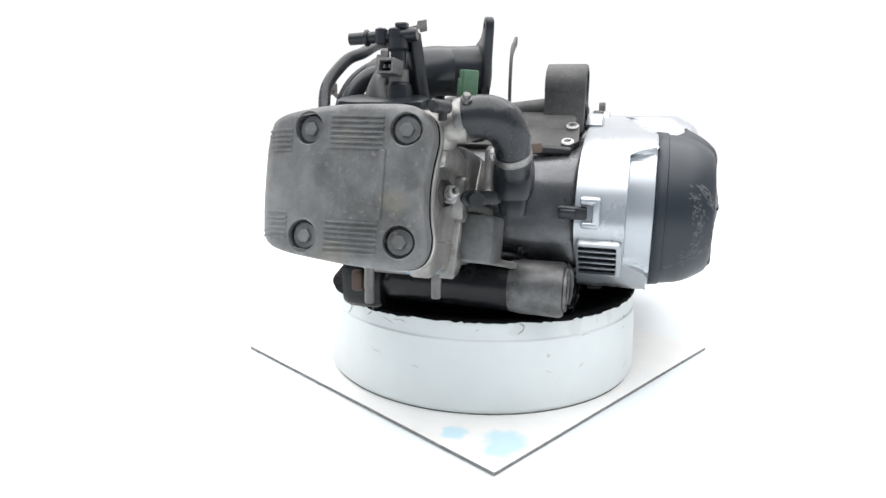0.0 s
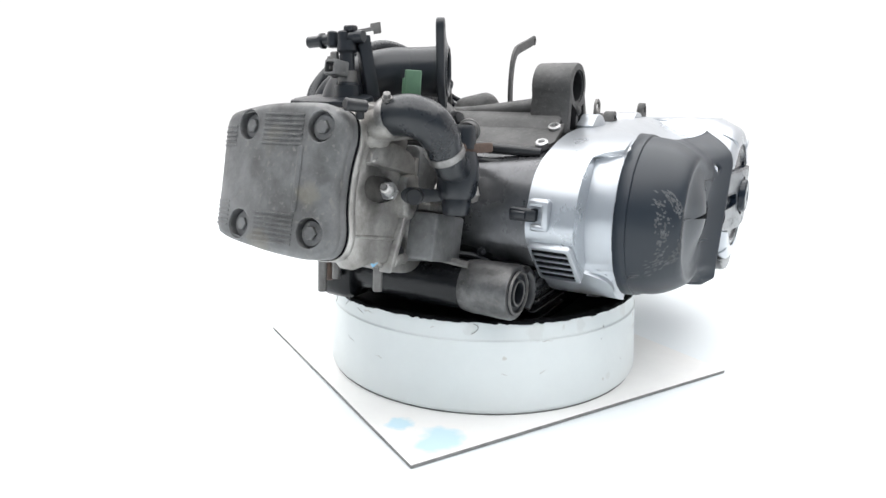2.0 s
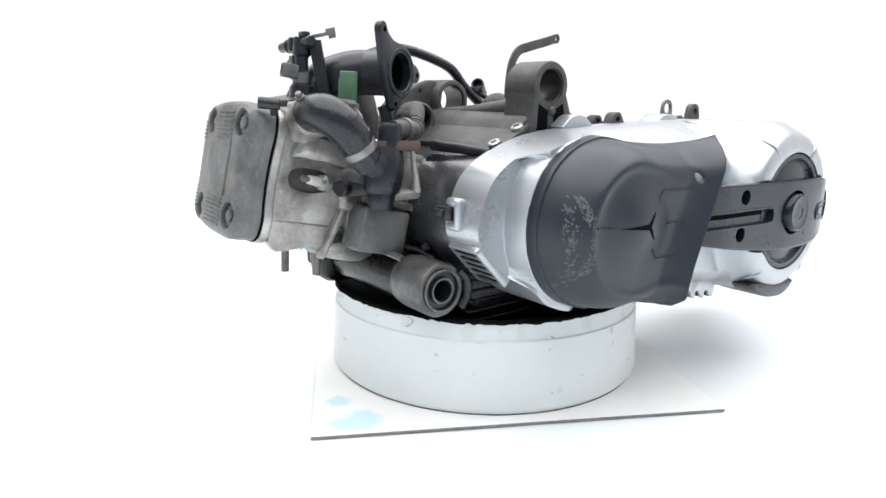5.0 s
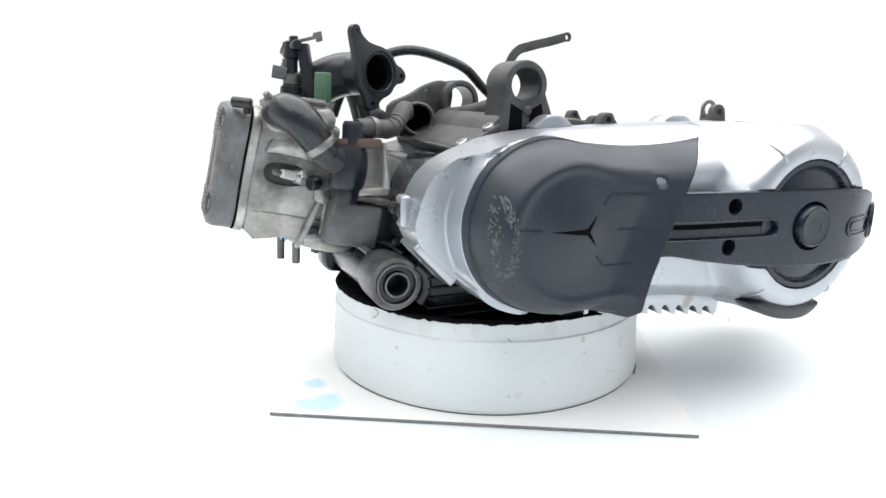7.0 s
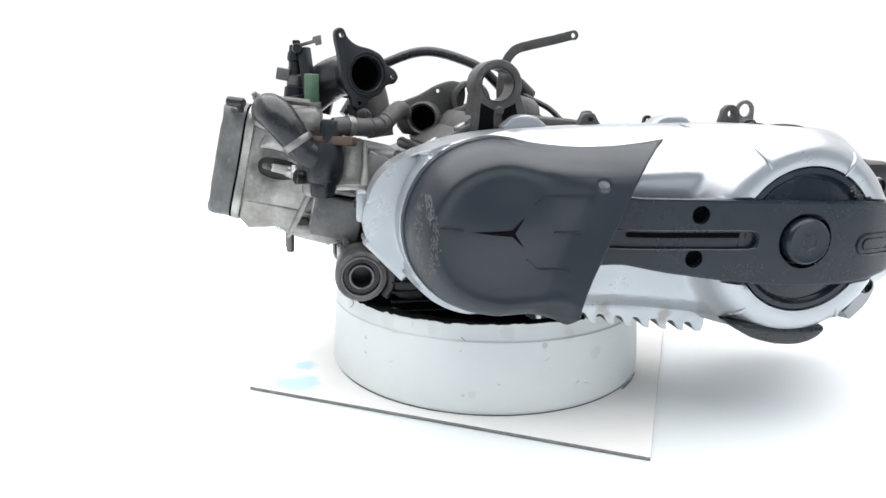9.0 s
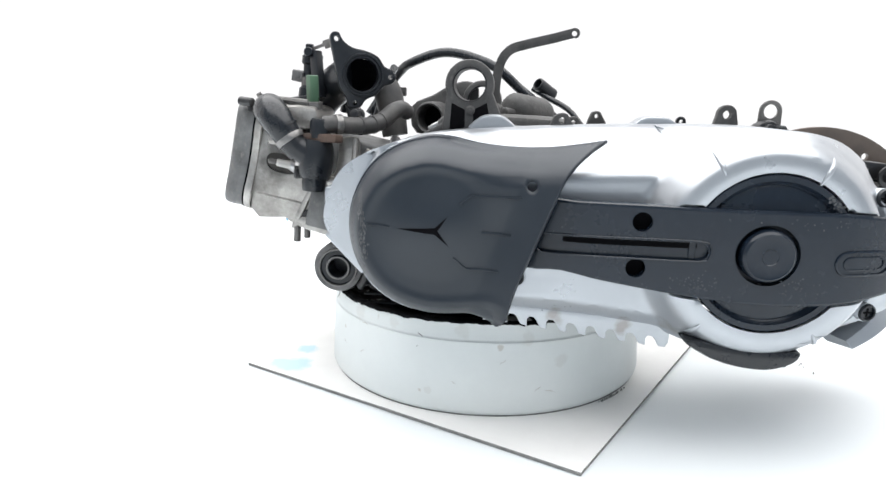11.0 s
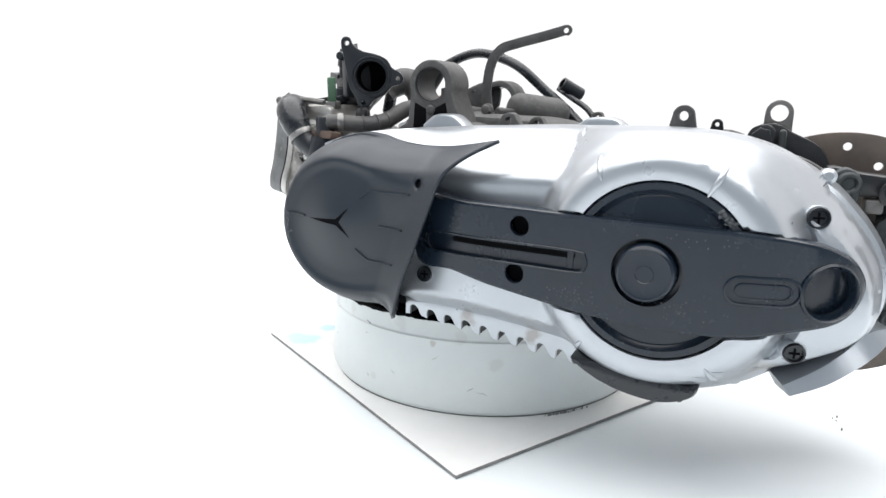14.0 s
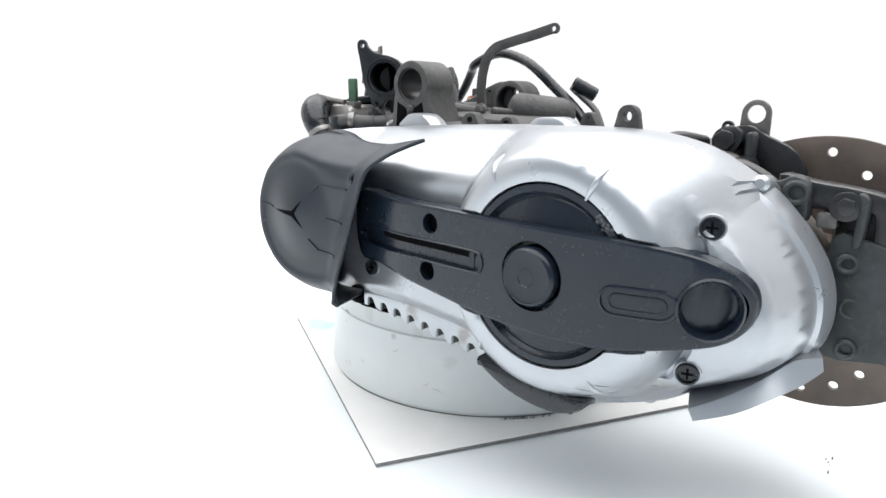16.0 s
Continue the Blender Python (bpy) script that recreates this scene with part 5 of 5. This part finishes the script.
def clamp(c, way, r, parent):
    b = B()
    f = facing(c, way)
    lathe(b, [(-0.0029, r), (-0.0029, r + 0.0008), (-0.0024, r + 0.0010), (0.0024, r + 0.0010), (0.0029, r + 0.0008), (0.0029, r)], f, 30)
    k = part("hose_clamp", b, CLAMP, parent, "steel hose clamp")
    b = B()
    prism(b, rrect(-0.004, -0.0035, 0.004, 0.0035, 0.001), r, r + 0.0042, f @ Matrix(((0, 0, 1, 0), (1, 0, 0, 0), (0, 1, 0, 0), (0, 0, 0, 1))), 0.0008)
    part("clamp_screw", b, ZINC, k)


clamp((0.0290, -0.2005, 0.2408), (1, 0, 0.2), 0.0134, elbow)
clamp((0.0590, -0.1748, 0.2164), (0.05, 0.55, -0.83), 0.0126, elbow)
b = B()
tube(b, [(0.0560, -0.150, 0.2165), (0.0560, -0.151, 0.207), (0.0560, -0.1525, 0.196), (0.0560, -0.154, 0.186), (0.0562, -0.1545, 0.1815)], [0.0125, 0.0150, 0.0155, 0.0145, 0.0125], 24, 4)
tube(b, [(0.0597, -0.168, 0.2100), (0.0580, -0.160, 0.204), (0.0560, -0.153, 0.199)], [0.0115, 0.0120, 0.0120], 20, 4)
thermostat = part("thermostat_housing", b, BLACKPL, engine, "black plastic thermostat housing")
b = B()
tube(b, [(0.0562, -0.154, 0.184), (0.0566, -0.1555, 0.176), (0.0568, -0.156, 0.170)], [0.0112, 0.0108, 0.0095], 20, 4)
part("sensor_cap", b, BLACKPL, thermostat)
b = B()
prism(b, smooth([(-0.024, 0.0), (-0.018, 0.006), (0.002, 0.0045), (0.02, 0.004), (0.022, -0.003), (0.0, -0.0045), (-0.018, -0.006)], 4), -0.0015, 0.0015, facing((0.043, -0.1655, 0.1842), (0.55, -0.83, 0.05)), 0.0005)
cyl(b, (0.0325, -0.1735, 0.184), (0.4, -0.9, 0.05), 0.0062, 0.007, 20, 0.001)
part("support_lug", b, DARKCAST, thermostat)
b = B()
prism(b, smooth([(-0.1450, 0.1800), (-0.1400, 0.1860), (-0.1370, 0.2000), (-0.1350, 0.2160), (-0.1180, 0.2175), (-0.1165, 0.2000), (-0.1172, 0.1785), (-0.1200, 0.1765)], 3), 0.030, 0.037, AX, 0.002)
arm = part("bracket_arm", b, CAST, thermostat)
b = B()
tube(b, [(0.044, -0.1180, 0.2170), (0.0475, -0.1185, 0.203), (0.051, -0.1190, 0.190), (0.053, -0.1200, 0.1790)], [0.0022, 0.0025, 0.0032, 0.0046], 12, 4)
box(b, 0.036, 0.056, -0.1455, -0.1165, 0.1745, 0.1810, 0.0022)
part("arm_foot", b, CAST, arm)
b = B()
prism(b, rrect(-0.021, -0.0035, 0.022, 0.004, 0.002), -0.012, 0.0, facing((0.0655, -0.150, 0.2185), (0.92, -0.35, 0.1)), 0.001)
part("rusty_bracket", b, RUST, thermostat, "rusty steel bracket strip")
b = B()
lathe(b, [(0, 0), (0, 0.0095), (0.014, 0.0095), (0.017, 0.008), (0.017, 0)], facing((0.057, -0.1475, 0.2185), (0.02, 0.05, 1)), 20)
part("housing_top", b, BLACKPL, thermostat)
b = B()
tube(b, [(0.0585, -0.145, 0.2300), (0.0545, -0.134, 0.2305), (0.0470, -0.122, 0.2290), (0.0350, -0.109, 0.2285), (0.0200, -0.0985, 0.2325), (0.0085, -0.089, 0.2410), (0.0, -0.083, 0.2440), (-0.012, -0.078, 0.2400)], [0.0074, 0.0078, 0.0078, 0.0080, 0.0080, 0.0080, 0.0078, 0.0075], 16, 6)
hose = part("coolant_hose", b, DUSTRUBBER, engine, "dusty black coolant hose")
clamp((0.0530, -0.1315, 0.2303), (-0.5, 0.85, 0), 0.0080, hose)
for c, w in (((0.0405, -0.1145, 0.2287), (-0.7, 0.7, 0)), ((0.0300, -0.105, 0.2297), (-0.8, 0.6, 0.15)), ((0.0200, -0.0985, 0.2325), (-0.8, 0.6, 0.35))):
    b = B()
    lathe(b, [(-0.0012, 0.0076), (-0.0006, 0.0087), (0.0006, 0.0087), (0.0012, 0.0076)], facing(c, w), 22)
    part("hose_ridge", b, DUSTRUBBER, hose)

# ---- green sensor ----
b = B()
prism(b, rrect(-0.0060, -0.0042, 0.0060, 0.0042, 0.0012), 0.0, 0.0245, facing((0.0225, -0.1635, 0.2495), (0.05, 0.02, 1), (-0.6, 0.8, 0)), 0.001)
prism(b, rrect(-0.0076, -0.0026, -0.005, 0.0026, 0.0008), 0.002, 0.0185, facing((0.0225, -0.1635, 0.2495), (0.05, 0.02, 1), (-0.6, 0.8, 0)), 0.0006)
sensor = part("temperature_sensor", b, GREEN, engine, "faded green plastic sensor")
b = B()
prism(b, circle(0, 0, 0.0092, 6), 0.0, 0.0075, facing((0.022, -0.1638, 0.2425), (0.05, 0.02, 1)), 0.001)
part("sensor_nut", b, STEEL, sensor)

# ---- intake pipe ----
FN = Vector((0.906, 0.42, 0))
FC = Vector((0.0241, -0.1148, 0.2745))
FF = facing(FC, FN)
flange = smooth([(-0.0295, 0.032), (-0.0265, 0.0375), (-0.021, 0.037), (-0.0175, 0.0305), (-0.009, 0.0245), (0.005, 0.0215), (0.0155, 0.0165), (0.0210, 0.0085), (0.028, 0.005), (0.0325, -0.0015), (0.0285, -0.0075), (0.0205, -0.0095),
                 (0.0135, -0.0175), (0.003, -0.0225), (-0.002, -0.029), (-0.008, -0.031), (-0.0135, -0.0285), (-0.0155, -0.021), (-0.0215, -0.011), (-0.0245, 0.003), (-0.027, 0.018)], 3)
b = B()
prism(b, flange, -0.0065, 0.0, FF, 0.0012, [circle(0, 0, 0.0150, 32), circle(-0.0235, 0.0318, 0.0024, 12), circle(0.0265, -0.0015, 0.0022, 12), circle(-0.0078, -0.0255, 0.0022, 12)])
intake = part("intake_flange", b, BLACKPL, engine, "black plastic intake flange")
b = B()
lathe(b, [(0.0, 0.0175), (0.0012, 0.0180), (0.0012, 0.0192), (0.0, 0.0196)], FF, 36)
lathe(b, [(0.0, 0.0150), (0.0008, 0.0156), (0.0008, 0.0164), (0.0, 0.0168)], FF, 36)
part("seal_ridge", b, BLACKPL, intake)
# Bore lining coloured black for the shade inside the pipe.
b = B()
lathe(b, [(-0.0285, 0), (-0.028, 0.0135), (-0.0068, 0.0149)], FF, 32)
part("bore", b, DEEP, intake)
b = B()
lathe(b, [(-0.005, 0.0152), (-0.005, 0.0197), (-0.018, 0.0188), (-0.031, 0.0185)], FF, 32)
pth = [FC - FN * 0.030, Vector((-0.014, -0.1385, 0.2735)), Vector((-0.030, -0.152, 0.267)), Vector((-0.0345, -0.167, 0.255)), Vector((-0.032, -0.176, 0.241))]
tube(b, [tuple(q) for q in pth], [0.0185, 0.0188, 0.0192, 0.0182, 0.0175], 24, 6)
part("intake_pipe", b, BLACKPL, intake)
b = B()
prism(b, smooth([(-0.032, -0.016), (0.022, -0.018), (0.03, -0.008), (0.026, 0.01), (0.0, 0.02), (-0.03, 0.014)], 3), 0.0, 0.008, facing((-0.028, -0.186, 0.2465), (0, -0.15, 1), (0, 1, 0.15)), 0.002)
part("intake_foot", b, BLACKPL, intake)
b = B()
tube(b, [(0.018, -0.128, 0.248), (0.02, -0.125, 0.236), (0.022, -0.122, 0.222)], 0.0055, 12, 4)
hexhead(b, (0.032, -0.118, 0.238), (0.9, -0.3, 0.2), 0.005, 0.008)
part("intake_stay", b, DARKCAST, intake)

# ---- injector with its rail ----
b = B()
lathe(b, [(0.0, 0), (0.0, 0.010), (0.011, 0.0092), (0.012, 0.0075), (0.014, 0.007), (0.022, 0.0065), (0.023, 0.0055), (0.034, 0.0055), (0.036, 0.0075), (0.043, 0.007), (0.043, 0)], facing((-0.0225, -0.1815, 0.2515), (-0.04, 0.06, 1)), 22)
injector = part("fuel_injector", b, BLACKPL, engine, "black fuel injector with grey connector")
b = B()
lathe(b, [(0.0135, 0), (0.0135, 0.0072), (0.0215, 0.0072), (0.0215, 0)], facing((-0.0225, -0.1815, 0.2515), (-0.04, 0.06, 1)), 22)
part("injector_body", b, STEEL, injector)
b = B()
f = facing((-0.0245, -0.1835, 0.2735), (-0.25, -0.95, 0.18))
prism(b, rrect(-0.0068, -0.0055, 0.0068, 0.0055, 0.0012), 0.0, 0.0125, f, 0.0008, [rrect(-0.0050, -0.0036, 0.0050, 0.0036, 0.0008)])
conn = part("connector", b, GREYMETAL, injector, "grey plastic connector")
# Black bottom paints the shade inside the connector.
b = B()
prism(b, rrect(-0.005, -0.0036, 0.005, 0.0036, 0.0008), 0.001, 0.006, f, 0)
part("connector_floor", b, DEEP, conn)
for u in (-0.0022, 0.0022):
    b = B()
    prism(b, rrect(u - 0.0007, -0.0012, u + 0.0007, 0.0012, 0.0002, 2), 0.005, 0.0105, f, 0.0001)
    part("pin", b, STEEL, conn)
b = B()
lathe(b, [(0, 0), (0, 0.0042), (0.011, 0.0042), (0.012, 0.0058), (0.014, 0.0058), (0.015, 0.0042), (0.03, 0.0045), (0.048, 0.0048), (0.05, 0.004), (0.05, 0)], facing((-0.0605, -0.179, 0.2945), (1, 0.05, 0.06)), 18)
rail = part("fuel_rail", b, BLACKPL, injector)
b = B()
for x in (-0.036, -0.026):
    cyl(b, (x, -0.181, 0.290), (0, 0.1, 1), 0.0045, 0.0115, 12)
box(b, -0.026, -0.0175, -0.181, -0.174, 0.301, 0.3055, 0.001)
part("rail_knob", b, BLACKPL, rail)
b = B()
prism(b, [(-0.005, -0.001), (0.005, -0.001), (0.0055, 0.044), (-0.0045, 0.046)], -0.0045, 0.0045, facing((-0.0115, -0.166, 0.2545), (0.85, -0.5, 0.05), (-0.1, -0.13, 1)), 0.0012)
part("rail_holder", b, BLACKPL, injector)
b = B()
prism(b, [(-0.011, -0.0018), (0.006, -0.0018), (0.006, -0.0045), (0.0115, -0.0045), (0.0125, 0.0035), (0.005, 0.0035), (0.004, 0.001), (-0.011, 0.001)], -0.0014, 0.0014, facing((-0.0165, -0.1655, 0.3035), (0.9, -0.4, 0), (0, -0.25, 1)), 0.0004)
part("rail_clip", b, STEEL, injector, "bent steel clip")
b = B()
tube(b, [(-0.036, -0.184, 0.283), (-0.036, -0.186, 0.276), (-0.030, -0.187, 0.271)], 0.0022, 8, 4)
box(b, -0.035, -0.029, -0.186, -0.182, 0.268, 0.287, 0.001)
part("spring_clip", b, STEEL, injector)
# loose wiring behind the head
for pts, r in (([(-0.075, -0.155, 0.238), (-0.073, -0.15, 0.255), (-0.062, -0.14, 0.27), (-0.045, -0.125, 0.275)], 0.007), ([(-0.097, -0.125, 0.235), (-0.095, -0.118, 0.255), (-0.085, -0.11, 0.272), (-0.065, -0.1, 0.285)], 0.0042)):
    b = B()
    tube(b, pts, r, 12, 6)
    part("hose", b, RUBBER, engine, "black rubber hose")
b = B()
box(b, -0.116, -0.111, -0.105, -0.094, 0.256, 0.266, 0.001)
tube(b, [(-0.112, -0.1, 0.258), (-0.107, -0.1, 0.253), (-0.1, -0.105, 0.249)], 0.002, 8, 4)
part("terminal", b, STEEL, engine, "bare steel cable terminal")
for k in range(4):
    b = B()
    tube(b, [(-0.108, -0.1, 0.256 - 0.001 * k), (-0.104 + 0.001 * k, -0.102, 0.2565), (-0.099, -0.104 + 0.001 * k, 0.25)], 0.0009, 6, 4)
    part("copper_strand", b, COPPER, engine, "bare copper strand")

# crumbs on the turntable and at the foot of the tub
rnd = random.Random(11)
bm = B()
for cx, cy, s, nn, z in ((0.001, 0.321, 0.006, 5, -0.0034), (0.098, 0.121, 0.006, 26, 0.0001), (0.086, 0.132, 0.004, 10, 0.0001), (0.108, 0.113, 0.004, 12, 0.0001)):
    for k in range(nn):
        x, y, r = rnd.gauss(cx, s), rnd.gauss(cy, s * 0.8), rnd.uniform(0.0003, 0.0011)
        if z > 0:
            f_ = 0.1525 / math.hypot(x - TX, y - TY)
            x, y = TX + (x - TX) * f_ + rnd.uniform(0, 0.001), TY + (y - TY) * f_ + rnd.uniform(0, 0.001)
        bmesh.ops.create_icosphere(bm, subdivisions=1, radius=r, matrix=pose(x, y, z + r * 0.5, rnd.uniform(0, 90), rnd.uniform(0, 90), 0) @ Matrix.Diagonal((1.6, 0.8, 0.6, 1)))
crumbs = tagged(part("crumbs", bm, CARDEDGE, None), "dark crumbs of dirt scattered on white card", "dirt", kind="stuff")

# white scrap lying on the liner
bm = B()
prism(bm, [(0.104, 0.016), (0.116, 0.020), (0.118, 0.036), (0.113, 0.048), (0.105, 0.044), (0.102, 0.030)], 0.0705, 0.0718, AZ, 0.0003)
scrap = tagged(part("card_scrap", bm, CARD, None), "torn scrap of white card on the black liner", "scrap")
# scratches and hairs on the tub wall
rnd = random.Random(21)
for k in range(13):
    a0 = rnd.uniform(-2.4, 0.9)
    z0 = rnd.choice((0.02, 0.035, 0.05, 0.068, 0.072, 0.074)) + rnd.uniform(-0.006, 0.004)
    ln, dz = rnd.uniform(0.02, 0.10), rnd.uniform(-0.004, 0.004)
    bm = B()
    pts = []
    for s in range(5):
        aa = a0 + ln * s / 4
        zz = z0 + dz * s / 4 + rnd.uniform(-0.0006, 0.0006)
        rr = np.interp(zz, (0.0, 0.006, 0.045, 0.0635, 0.0655, 0.078), (0.149, 0.1532, 0.1512, 0.1503, 0.1490, 0.1483)) + 0.00005
        pts.append((TX + rr * math.cos(aa), TY + rr * math.sin(aa), zz))
    tube(bm, pts, [0.00004, rnd.uniform(0.0002, 0.0005), rnd.uniform(0.0002, 0.0005), rnd.uniform(0.0001, 0.0004), 0.00004], 6, 3)
    part("scratch", bm, SMUDGE, tub)
for a0, z0, h in ((-2.25, 0.066, 0.02), (-1.15, 0.07, 0.009), (-0.35, 0.055, 0.012), (-2.05, 0.072, 0.012)):
    bm = B()
    pts = [(TX + 0.1500 * math.cos(a0 + d) * (1 + e), TY + 0.1500 * math.sin(a0 + d) * (1 + e), z0 + h * s) for s, d, e in ((0, 0, 0.004), (0.35, 0.03, 0.0), (0.7, 0.035, -0.004), (1, 0.01, 0.004))]
    tube(bm, pts, 0.0003, 6, 4)
    part("hair", bm, CARDEDGE, tub)


# ---- the turning ----
def motions():
    rows = [(float(t), -a) for t, a in enumerate(SPIN)]
    for thing, first in ((engine, TURN0), (card, TURN0), (tub, TURN0), (crumbs, TURN0), (scrap, TURN0)):
        walk(thing, [(t, pose(0, 0, 0, 0, 0, a + first)) for t, a in rows])


motions()
